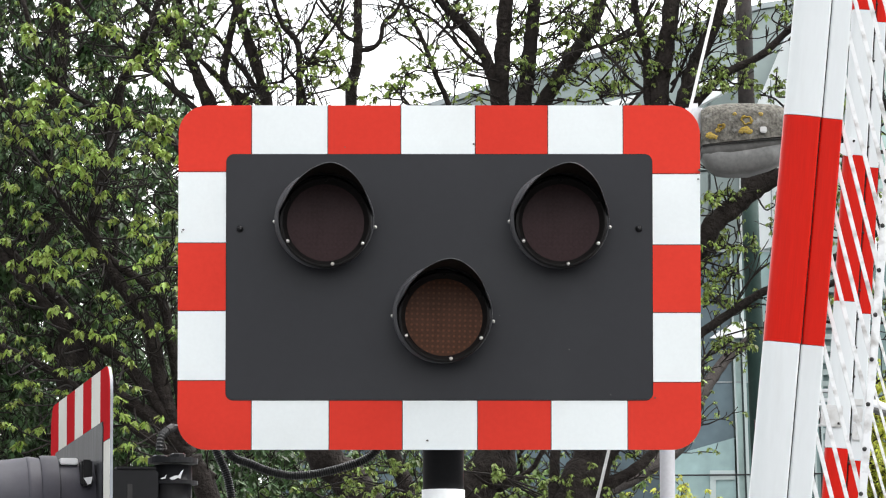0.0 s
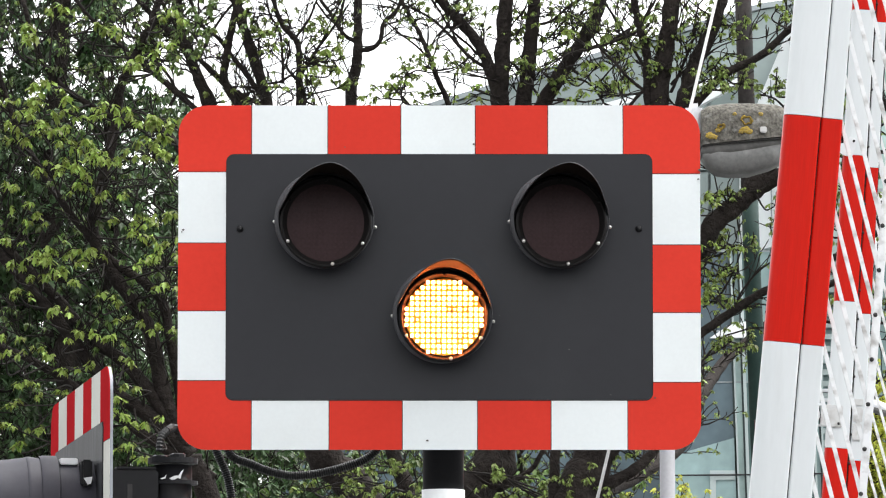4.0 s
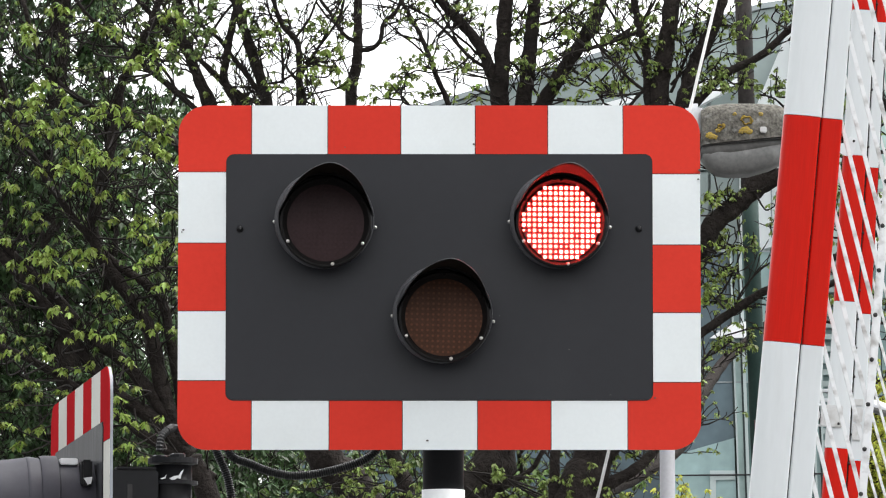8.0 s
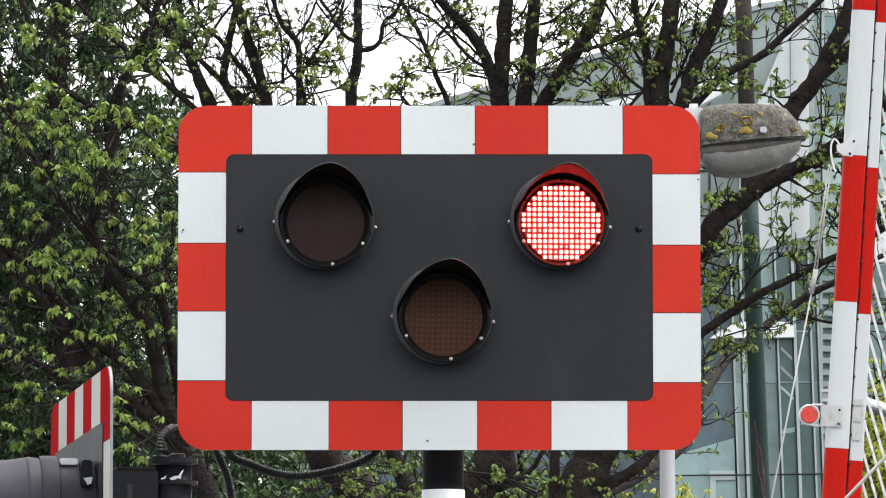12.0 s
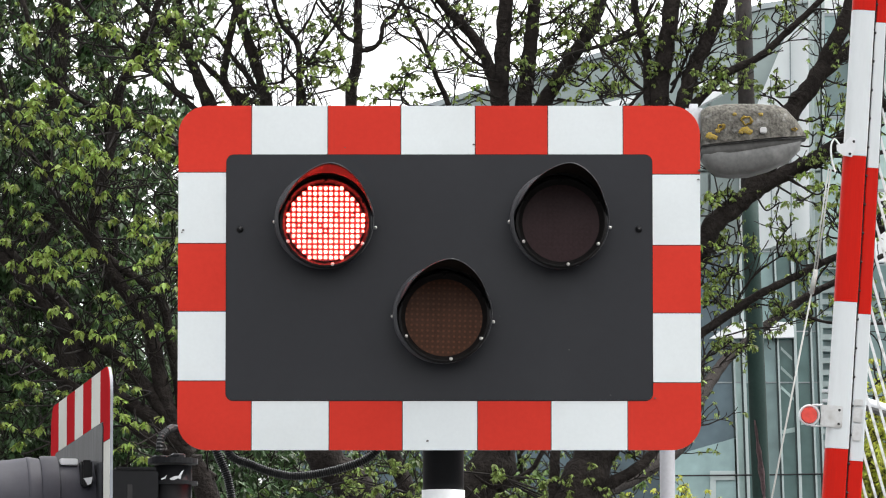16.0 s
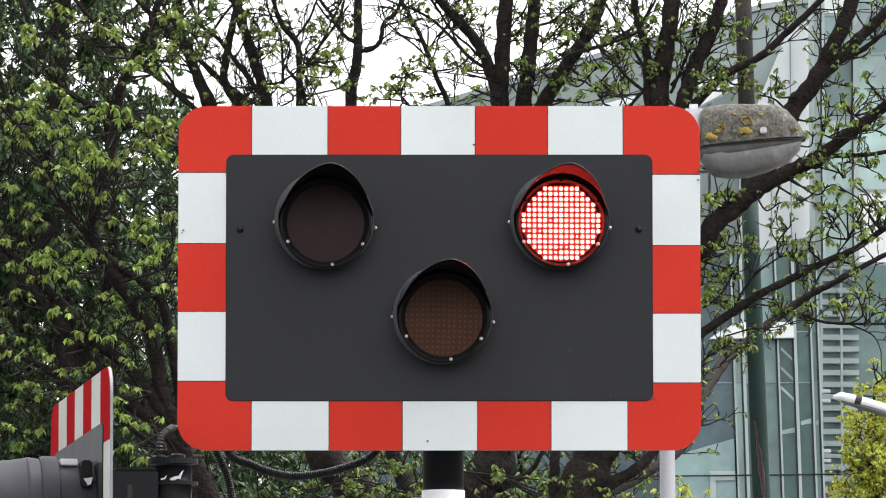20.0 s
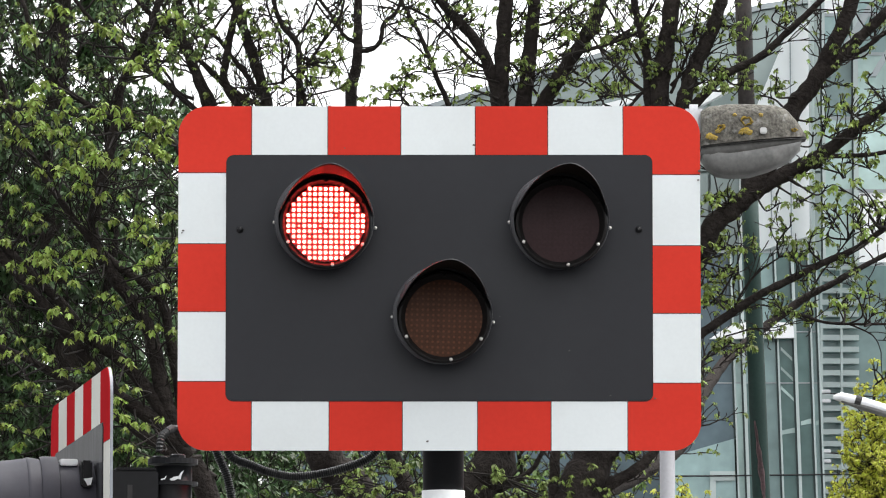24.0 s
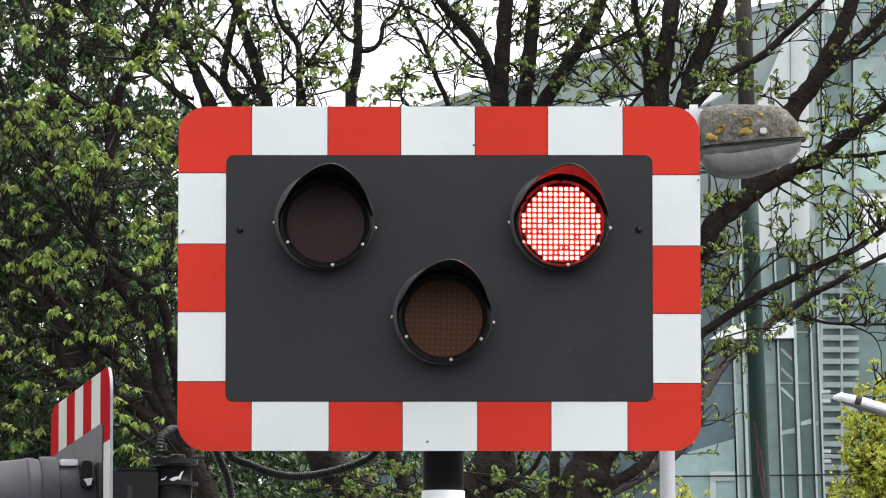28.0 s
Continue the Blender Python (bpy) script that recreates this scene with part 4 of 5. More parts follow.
limb(t, 19.0, [(-0.83, 5.43), (-0.75, 5.75), (-0.77, 5.90), (-0.69, 6.05), (-0.56, 6.24), (-0.53, 6.42)], 0.012, 0.006, side=9.5, leafy=0.20, size=0.030, reach=0.34)
limb(t, 19.0, [(-1.24, 5.75), (-1.32, 5.90), (-1.39, 6.04), (-1.47, 6.14), (-1.55, 6.21), (-1.62, 6.29), (-1.69, 6.36)], 0.026, 0.012, side=9, leafy=0.16, size=0.028, reach=0.24)
limb(t, 19.0, [(-1.05, 5.75), (-1.12, 5.82), (-1.19, 5.87), (-1.26, 5.95), (-1.33, 6.01), (-1.38, 6.06)], 0.018, 0.01, side=9, leafy=0.16, size=0.028, reach=0.24)
limb(t, 19.0, [(-1.33, 5.99), (-1.29, 6.08), (-1.25, 6.16), (-1.19, 6.25), (-1.14, 6.31)], 0.01, 0.006, side=9, leafy=0.16, size=0.028, reach=0.24)
limb(t, 19.0, [(-0.96, 5.76), (-1.05, 5.90), (-1.12, 5.99), (-1.16, 6.04), (-1.22, 6.12), (-1.30, 6.18), (-1.35, 6.27), (-1.38, 6.36)], 0.016, 0.008, side=9, leafy=0.16, size=0.028, reach=0.24)
limb(t, 19.0, [(-1.39, 6.04), (-1.35, 6.15), (-1.33, 6.24), (-1.33, 6.33)], 0.008, 0.005, side=9, leafy=0.16, size=0.028, reach=0.24)
limb(t, 19.0, [(-1.48, 5.75), (-1.45, 5.82), (-1.48, 5.90), (-1.53, 5.96), (-1.58, 6.02)], 0.01, 0.006, side=9, leafy=0.16, size=0.028, reach=0.24)
limb(t, 19.0, [(-1.35, 5.79), (-1.42, 5.82), (-1.48, 5.87), (-1.56, 5.92), (-1.62, 5.94)], 0.01, 0.006, side=9, leafy=0.16, size=0.028, reach=0.24)
limb(t, 19.0, [(-0.87, 5.87), (-0.87, 5.99), (-0.88, 6.12), (-0.90, 6.18), (-0.94, 6.25), (-0.96, 6.33)], 0.008, 0.005, side=9, leafy=0.16, size=0.028, reach=0.24)
limb(t, 19.0, [(-0.96, 5.87), (-0.89, 5.88), (-0.82, 5.92), (-0.78, 5.96)], 0.007, 0.005, side=9, leafy=0.16, size=0.028, reach=0.24)
limb(t, 19.0, [(-0.81, 6.11), (-0.73, 6.22), (-0.69, 6.32), (-0.66, 6.38)], 0.008, 0.005, side=9, leafy=0.16, size=0.028, reach=0.24)
limb(t, 19.0, [(-0.67, 6.08), (-0.63, 6.16), (-0.59, 6.25), (-0.55, 6.33)], 0.005, 0.004, side=9, leafy=0.16, size=0.028, reach=0.24)
tuft(t, 18.7, [(-0.73, 5.92, 0.05), (-0.71, 5.86, 0.05), (-0.64, 5.97, 0.05), (-0.59, 6.01, 0.05), (-0.60, 5.91, 0.05), (-0.65, 5.89, 0.05), (-0.73, 5.83, 0.05), (-0.88, 5.78, 0.05), (-0.97, 6.01, 0.05), (-0.95, 6.06, 0.05), (-0.94, 6.12, 0.05), (-1.26, 6.12, 0.05), (-1.29, 5.94, 0.05), (-1.05, 6.24, 0.05)], 0.034, 3)
shoot(t, 19.0, [(-0.98, 6.13, 0.09), (-0.74, 6.04, 0.08), (-0.61, 5.96, 0.09), (-0.7, 5.82, 0.08), (-0.64, 6.14, 0.07), (-0.56, 5.87, 0.07), (-0.84, 6.24, 0.09)], 0.025, 7)
shoot(t, 17.6, [(-0.7, 3.59, 0.07), (-0.59, 3.67, 0.07), (-0.51, 3.56, 0.07), (-0.41, 3.62, 0.08), (-0.27, 3.58, 0.07), (-0.17, 3.64, 0.06), (-0.33, 3.71, 0.05)], 0.030, 6)
spray(t, -1.9, -0.4, 18.5, 20.0, 6.5, 8.4, 50, 0.5, 0.055, 0.6)
finish_tree(t, "many-stemmed tree with sparse young leaves", LEAF_OLIVE)

t = Tree(13)
limb(t, 21.0, [(-0.04, -0.05), (-0.04, 1.28), (-0.11, 2.88), (-0.20, 3.75), (-0.30, 4.08), (-0.47, 5.25), (-0.53, 6.01), (-0.50, 6.23), (-0.49, 6.36), (-0.49, 6.62), (-0.47, 7.15), (-0.44, 8.01)], 0.058, 0.016, side=5, leafy=0.2, size=0.030, reach=0.35)
limb(t, 21.0, [(-0.47, 6.33), (-0.41, 6.34), (-0.36, 6.39), (-0.34, 6.49), (-0.26, 6.57), (-0.23, 6.72), (-0.18, 7.08)], 0.015, 0.010, side=5, leafy=0.2, size=0.030, reach=0.42)
limb(t, 21.0, [(-0.50, 6.38), (-0.57, 6.42), (-0.63, 6.52), (-0.73, 6.66), (-0.80, 6.82)], 0.013, 0.008, side=5, leafy=0.2, size=0.030, reach=0.42)
limb(t, 21.0, [(-0.30, 4.08), (0.05, 4.8), (0.11, 5.6), (0.035, 6.0), (-0.03, 6.16), (-0.09, 6.32), (-0.15, 6.46), (-0.24, 6.62), (-0.31, 6.82)], 0.020, 0.010, side=5, leafy=0.2, size=0.030, reach=0.42)
limb(t, 21.0, [(-0.09, 6.29), (-0.16, 6.36), (-0.24, 6.42), (-0.32, 6.49)], 0.006, 0.005, side=7, leafy=0.2, size=0.028, reach=0.22)
limb(t, 21.0, [(-0.08, 6.32), (-0.05, 6.39), (0.00, 6.45), (0.04, 6.46)], 0.005, 0.004, side=7, leafy=0.2, size=0.028, reach=0.22)
limb(t, 21.0, [(-0.73, 6.61), (-0.68, 6.54), (-0.63, 6.49), (-0.58, 6.43), (-0.52, 6.38)], 0.006, 0.006, side=7, leafy=0.2, size=0.028, reach=0.22)
limb(t, 21.0, [(0.09, 6.00), (-0.08, 6.00), (-0.23, 6.03), (-0.22, 6.15), (-0.16, 6.21), (-0.08, 6.20)], 0.006, 0.004, side=7, leafy=0.2, size=0.028, reach=0.22)
tuft(t, 20.8, [(-0.16, 6.17, 0.04), (-0.21, 6.19, 0.04), (-0.27, 6.11, 0.04), (-0.30, 6.06, 0.04), (-0.37, 6.04, 0.04), (-0.43, 6.05, 0.04), (-0.30, 6.01, 0.04), (-0.34, 6.11, 0.04), (-0.11, 6.20, 0.04), (-0.22, 6.07, 0.04)], 0.032, 3)
shoot(t, 21.0, [(-0.2, 6.18, 0.08), (-0.09, 6.2, 0.09), (-0.35, 6.08, 0.08), (0.14, 6.25, 0.09), (0.18, 6.52, 0.08), (-0.06, 6.08, 0.06), (-0.14, 6.49, 0.07)], 0.025, 7)
spray(t, -0.9, 0.2, 20.5, 21.5, 6.9, 8.6, 40, 0.5, 0.055, 0.6)
finish_tree(t, "slender dark tree with sparse young leaves", LEAF_OLIVE)

t = Tree(14)
limb(t, 18.0, [(-0.13, -0.05), (-0.13, 0.72), (-0.07, 2.32), (0.12, 3.50), (0.28, 3.80), (0.34, 4.69), (0.36, 5.37)], 0.143, 0.095, side=0)
limb(t, 18.0, [(0.36, 5.37), (0.30, 5.62), (0.31, 5.85), (0.33, 6.18), (0.35, 6.63), (0.29, 7.39)], 0.054, 0.027, side=8, leafy=0.26, size=0.030, reach=0.32)
limb(t, 18.0, [(0.32, 5.58), (0.25, 5.81), (0.18, 5.96), (0.07, 6.09), (-0.01, 6.18), (-0.19, 6.45), (-0.40, 6.94)], 0.036, 0.018, side=8, leafy=0.26, size=0.030, reach=0.32)
limb(t, 18.0, [(0.36, 5.37), (0.42, 5.62), (0.46, 5.94), (0.48, 6.18), (0.51, 6.79), (0.53, 7.69)], 0.048, 0.027, side=8, leafy=0.26, size=0.030, reach=0.32)
limb(t, 18.0, [(0.37, 5.37), (0.52, 5.62), (0.65, 5.84), (0.77, 6.02), (0.83, 6.18), (0.91, 6.63), (1.09, 7.33)], 0.045, 0.024, side=8, leafy=0.26, size=0.030, reach=0.32)
limb(t, 18.0, [(0.30, 5.79), (0.36, 5.85), (0.43, 5.76), (0.50, 5.67), (0.48, 5.55)], 0.009, 0.006, side=8, leafy=0.26, size=0.030, reach=0.32)
limb(t, 18.0, [(0.25, 5.81), (0.14, 5.88), (0.03, 6.00), (-0.07, 6.09), (-0.19, 6.15)], 0.010, 0.006, side=8, leafy=0.26, size=0.030, reach=0.32)
limb(t, 18.0, [(0.70, 5.91), (0.82, 5.94), (0.94, 6.00), (1.06, 6.09), (1.15, 6.24)], 0.012, 0.006, side=8, leafy=0.26, size=0.030, reach=0.32)
limb(t, 18.0, [(0.12, 3.50), (0.43, 3.68), (0.52, 3.80), (0.67, 4.09)], 0.018, 0.009, side=8, leafy=0.26, size=0.030, reach=0.32)
limb(t, 18.0, [(0.18, 5.89), (0.14, 5.94), (0.09, 5.98), (0.03, 6.04), (-0.01, 6.11), (-0.06, 6.19)], 0.007, 0.005, side=7, leafy=0.3, size=0.029, reach=0.22)
limb(t, 18.0, [(0.49, 6.05), (0.57, 6.07), (0.64, 6.13), (0.69, 6.17)], 0.008, 0.006, side=7, leafy=0.3, size=0.029, reach=0.22)
limb(t, 18.0, [(0.49, 6.01), (0.55, 5.98), (0.61, 6.04), (0.67, 6.10)], 0.005, 0.004, side=7, leafy=0.3, size=0.029, reach=0.22)
limb(t, 18.0, [(0.66, 5.77), (0.75, 5.75), (0.81, 5.69), (0.85, 5.63)], 0.006, 0.005, side=7, leafy=0.3, size=0.029, reach=0.22)
limb(t, 18.0, [(0.60, 5.66), (0.67, 5.65), (0.75, 5.64)], 0.006, 0.005, side=7, leafy=0.3, size=0.029, reach=0.22)
tuft(t, 17.6, [(0.64, 5.93, 0.04), (0.67, 5.91, 0.04), (0.62, 5.91, 0.04), (0.59, 5.74, 0.04), (0.52, 5.82, 0.04), (0.75, 5.76, 0.04), (0.80, 5.77, 0.04), (0.72, 5.61, 0.04), (0.91, 5.86, 0.04), (0.94, 5.83, 0.04), (0.90, 5.65, 0.04), (1.04, 5.58, 0.04), (0.66, 5.59, 0.04), (0.11, 5.79, 0.04), (0.14, 5.74, 0.04), (0.18, 5.65, 0.04), (0.16, 5.61, 0.04), (0.09, 6.04, 0.04)], 0.030, 3)
shoot(t, 18.0, [(0.73, 5.81, 0.08), (0.87, 5.7, 0.07), (0.64, 5.73, 0.07), (0.82, 6.0, 0.07), (0.43, 5.79, 0.06), (0.97, 6.0, 0.08), (0.98, 5.76, 0.08), (0.6, 6.0, 0.08), (0.34, 6.0, 0.06), (0.49, 6.09, 0.08), (0.67, 6.12, 0.08), (0.91, 5.88, 0.07)], 0.025, 7)
shoot(t, 16.6, [(0.17, 3.52, 0.06), (0.27, 3.59, 0.06), (0.37, 3.5, 0.07), (0.48, 3.57, 0.06), (0.61, 3.52, 0.06), (0.71, 3.58, 0.06), (0.84, 3.51, 0.06)], 0.030, 6)
spray(t, -0.6, 1.4, 17.0, 19.0, 6.6, 8.6, 60, 0.5, 0.055, 0.6)
finish_tree(t, "forked dark tree with three thick stems", LEAF_OLIVE)

t = Tree(15)
limb(t, 17.0, [(0.50, -0.05), (0.50, 0.74), (0.56, 2.30), (0.65, 3.38), (0.78, 3.73), (0.99, 4.30), (1.12, 4.88), (1.14, 5.22)], 0.144, 0.075, side=0)
limb(t, 17.0, [(1.14, 5.20), (1.05, 5.49), (1.04, 5.75), (1.00, 5.92), (0.97, 6.07), (0.91, 6.62)], 0.026, 0.017, side=8, leafy=0.34, size=0.026, reach=0.32)
limb(t, 17.0, [(1.14, 5.20), (1.10, 5.49), (1.13, 5.75), (1.17, 6.04), (1.20, 6.56), (1.18, 7.26)], 0.055, 0.032, side=8, leafy=0.34, size=0.026, reach=0.32)
limb(t, 17.0, [(1.14, 5.20), (1.22, 5.49), (1.28, 5.69), (1.37, 5.88), (1.43, 6.07), (1.52, 6.47), (1.67, 7.06)], 0.046, 0.026, side=8, leafy=0.34, size=0.026, reach=0.32)
limb(t, 17.0, [(0.99, 4.30), (1.17, 4.53), (1.30, 4.73), (1.37, 4.88), (1.50, 4.99), (1.61, 5.08), (1.79, 5.17), (1.92, 5.24), (2.08, 5.36), (2.26, 5.50), (2.64, 5.80)], 0.068, 0.021, side=8, leafy=0.34, size=0.026, reach=0.32)
limb(t, 17.0, [(1.57, 5.05), (1.69, 5.28), (1.79, 5.49), (1.88, 5.60), (1.99, 5.80), (2.08, 6.01), (2.15, 6.27), (2.25, 6.91)], 0.058, 0.029, side=8, leafy=0.34, size=0.026, reach=0.32)
limb(t, 17.0, [(1.86, 5.59), (2.03, 5.75), (2.14, 5.86), (2.27, 5.99), (2.59, 6.39)], 0.038, 0.020, side=8, leafy=0.34, size=0.026, reach=0.32)
limb(t, 17.0, [(2.03, 5.73), (2.15, 5.79), (2.27, 5.88), (2.50, 5.98)], 0.017, 0.009, side=8, leafy=0.34, size=0.026, reach=0.32)
limb(t, 17.0, [(1.92, 5.24), (2.09, 5.24), (2.26, 5.26), (2.58, 5.34)], 0.014, 0.009, side=8, leafy=0.34, size=0.026, reach=0.32)
limb(t, 17.0, [(1.24, 5.47), (1.30, 5.52), (1.43, 5.65), (1.62, 5.75), (1.74, 5.86), (1.93, 6.04), (2.12, 6.27)], 0.026, 0.014, side=8, leafy=0.34, size=0.026, reach=0.32)
limb(t, 17.0, [(0.65, 3.44), (0.82, 3.55), (0.99, 3.65), (1.10, 3.78), (1.19, 3.96)], 0.038, 0.017, side=4, leafy=0.4, size=0.034, reach=0.24)
limb(t, 17.0, [(0.56, 3.35), (0.56, 3.50), (0.57, 3.73), (0.59, 3.90)], 0.032, 0.023, side=8, leafy=0.34, size=0.026, reach=0.32)
limb(t, 17.0, [(1.05, 5.56), (1.00, 5.59), (0.93, 5.65), (0.87, 5.72), (0.80, 5.79), (0.75, 5.87)], 0.01, 0.005, side=7, leafy=0.3, size=0.031, reach=0.24)
limb(t, 17.0, [(1.05, 5.66), (1.01, 5.72), (0.94, 5.84), (0.88, 5.94), (0.84, 6.00)], 0.009, 0.005, side=7, leafy=0.3, size=0.031, reach=0.24)
limb(t, 17.0, [(1.05, 5.91), (1.01, 5.88), (0.94, 5.85), (0.84, 5.81), (0.74, 5.78)], 0.008, 0.006, side=7, leafy=0.3, size=0.031, reach=0.24)
limb(t, 17.0, [(1.05, 5.59), (1.00, 5.55), (0.95, 5.49)], 0.01, 0.008, side=7, leafy=0.3, size=0.031, reach=0.24)
limb(t, 17.0, [(1.16, 5.56), (1.18, 5.60), (1.23, 5.72), (1.27, 5.82), (1.29, 5.92)], 0.009, 0.006, side=7, leafy=0.3, size=0.031, reach=0.24)
limb(t, 17.0, [(1.16, 5.60), (1.24, 5.68), (1.30, 5.71), (1.38, 5.78)], 0.008, 0.005, side=7, leafy=0.3, size=0.031, reach=0.24)
spray(t, 1.24, 1.42, 16.6, 17.6, 4.25, 4.95, 10, 0.8, 0.034, 0.22)
limb(t, 17.0, [(1.26, 4.30), (1.31, 4.33), (1.47, 4.44), (1.61, 4.53), (1.77, 4.61), (1.95, 4.70), (2.09, 4.76), (2.25, 4.87), (2.40, 4.97)], 0.026, 0.013, side=10, leafy=0.34, size=0.026, reach=0.2)
limb(t, 17.0, [(0.72, 3.55, 17.0), (0.88, 3.62, 18.2), (1.30, 3.94, 19.5), (1.44, 4.26, 20.6), (1.56, 4.47, 21.3), (1.68, 4.64, 21.9), (1.81, 4.76, 22.3), (1.92, 4.87, 22.5), (2.09, 5.00, 22.6), (2.21, 5.08, 22.6), (2.35, 5.15, 22.6), (2.49, 5.23, 22.6), (2.66, 5.32, 22.6), (2.83, 5.41, 22.6)], 0.046, 0.012, side=7, leafy=0.3, size=0.028, reach=0.2)
limb(t, 17.0, [(1.71, 4.44), (1.81, 4.43), (1.93, 4.39), (2.06, 4.38), (2.25, 4.38), (2.37, 4.39)], 0.009, 0.006, side=10, leafy=0.34, size=0.026, reach=0.2)
limb(t, 17.0, [(1.87, 4.53), (1.91, 4.62), (1.98, 4.71), (2.06, 4.81)], 0.006, 0.004, side=10, leafy=0.34, size=0.026, reach=0.2)
limb(t, 17.0, [(1.47, 4.44), (1.53, 4.56), (1.61, 4.65), (1.71, 4.72)], 0.006, 0.004, side=10, leafy=0.34, size=0.026, reach=0.2)
limb(t, 17.0, [(2.06, 4.38), (2.17, 4.33), (2.21, 4.28)], 0.005, 0.003, side=10, leafy=0.34, size=0.026, reach=0.2)
limb(t, 17.0, [(1.32, 4.46), (1.41, 4.53), (1.48, 4.65), (1.51, 4.74)], 0.006, 0.004, side=10, leafy=0.34, size=0.026, reach=0.2)
limb(t, 17.0, [(1.32, 4.19), (1.41, 4.30), (1.48, 4.33), (1.55, 4.35)], 0.005, 0.004, side=10, leafy=0.34, size=0.026, reach=0.2)
tuft(t, 16.8, [(1.87, 5.06, 0.05), (1.92, 5.02, 0.05), (1.95, 4.94, 0.05), (1.99, 5.02, 0.05), (2.07, 5.04, 0.05), (2.10, 5.00, 0.05), (2.16, 4.97, 0.05), (1.82, 5.10, 0.05), (2.04, 4.94, 0.05), (2.17, 5.02, 0.05), (1.69, 4.96, 0.05), (1.91, 5.42, 0.05), (1.93, 5.39, 0.05), (2.02, 5.43, 0.05), (2.08, 5.33, 0.05), (1.85, 5.29, 0.05), (2.05, 5.59, 0.05), (2.16, 5.61, 0.05), (2.05, 5.88, 0.05), (1.75, 5.89, 0.05), (1.69, 5.95, 0.05)], 0.032, 4)
tuft(t, 16.8, [(1.36, 5.00, 0.05), (1.33, 4.94, 0.05), (1.42, 5.03, 0.05), (1.34, 4.74, 0.05), (1.40, 4.71, 0.05), (1.47, 4.74, 0.05), (1.39, 4.60, 0.05), (1.44, 4.49, 0.05), (1.36, 4.51, 0.05), (1.33, 4.46, 0.05), (1.76, 4.71, 0.05), (1.87, 4.83, 0.05), (1.79, 4.77, 0.05), (2.13, 4.46, 0.05), (2.07, 4.49, 0.05), (2.17, 4.41, 0.05), (1.96, 4.43, 0.05), (1.84, 4.44, 0.05), (2.07, 4.82, 0.05), (2.13, 4.77, 0.05), (2.22, 4.92, 0.05)], 0.032, 4)
shoot(t, 17.0, [(1.34, 5.6, 0.06), (1.41, 5.54, 0.06), (1.52, 5.6, 0.07), (1.61, 5.55, 0.06), (1.49, 5.69, 0.06), (1.69, 5.6, 0.06), (1.39, 5.69, 0.06), (1.05, 5.83, 0.07), (1.14, 5.69, 0.07), (1.31, 5.86, 0.08), (1.49, 5.91, 0.08), (1.43, 5.72, 0.06), (2.12, 5.72, 0.09), (1.92, 5.63, 0.08), (2.06, 5.51, 0.09), (1.89, 5.17, 0.09), (2.03, 5.11, 0.1), (2.17, 5.17, 0.1), (1.84, 5.04, 0.07), (2.0, 4.93, 0.09), (2.17, 4.91, 0.1), (1.77, 4.88, 0.07), (1.39, 5.04, 0.06), (1.41, 4.79, 0.07), (1.44, 4.65, 0.08), (1.4, 4.53, 0.07), (1.71, 4.42, 0.06), (1.82, 4.42, 0.06), (2.05, 4.47, 0.07), (2.17, 4.59, 0.08), (2.06, 4.7, 0.07), (2.15, 5.4, 0.09), (2.0, 5.31, 0.07), (1.45, 4.27, 0.05), (1.83, 4.79, 0.06)], 0.024, 7)
spray(t, 0.7, 3.0, 16.0, 18.0, 6.5, 8.6, 60, 0.5, 0.055, 0.6)
finish_tree(t, "spreading tree with long arching limbs and young leaves", LEAF_OLIVE)

# dense darker trees further back
t = Tree(21)
limb(t, 25.0, [(-2.4, -0.05), (-2.35, 2.5), (-2.3, 4.2), (-2.5, 5.6), (-2.4, 8.0)], 0.16, 0.05, side=2, leafy=0.8, size=0.10, reach=0.6)
limb(t, 25.0, [(-2.3, 4.0), (-2.2, 4.9), (-2.1, 5.8), (-2.2, 6.8)], 0.05, 0.02, side=5, leafy=0.8, size=0.10, reach=0.6)
limb(t, 25.0, [(-2.33, 3.4), (-2.0, 4.0), (-1.4, 4.4), (-1.0, 4.6)], 0.05, 0.02, side=5, leafy=0.8, size=0.10, reach=0.6)
spray(t, -3.8, -2.3, 24.0, 27.0, 3.2, 7.6, 360, 0.8, 0.066, 0.5)
spray(t, -2.4, -1.55, 24.0, 27.0, 3.2, 5.7, 130, 0.8, 0.066, 0.5)
spray(t, -2.4, -1.95, 24.0, 27.0, 5.7, 7.4, 16, 0.8, 0.066, 0.5)
spray(t, -3.8, -2.2, 24.0, 27.0, 7.4, 8.8, 60, 0.9, 0.10, 0.6)
spray(t, -4.0, -0.9, 26.0, 29.0, 2.6, 4.9, 300, 0.85, 0.068, 0.5)
spray(t, -3.15, -2.2, 25.0, 28.0, 4.9, 6.4, 90, 0.85, 0.070, 0.4)
spray(t, -2.15, -1.7, 25.0, 28.0, 5.8, 6.4, 12, 0.85, 0.070, 0.35)
spray(t, -4.3, -2.9, 26.0, 29.0, 2.8, 6.3, 230, 0.85, 0.070, 0.5)
spray(t, -3.3, -2.4, 25.0, 28.0, 5.0, 6.6, 100, 0.85, 0.070, 0.4)
spray(t, -4.8, -1.3, 29.0, 33.0, 2.6, 5.6, 520, 0.9, 0.095, 0.5)
spray(t, -1.6, 0.2, 30.0, 33.0, 2.6, 4.5, 150, 0.9, 0.085, 0.5)
spray(t, -2.05, -1.68, 25.0, 28.0, 5.7, 6.6, 36, 0.85, 0.066, 0.35)
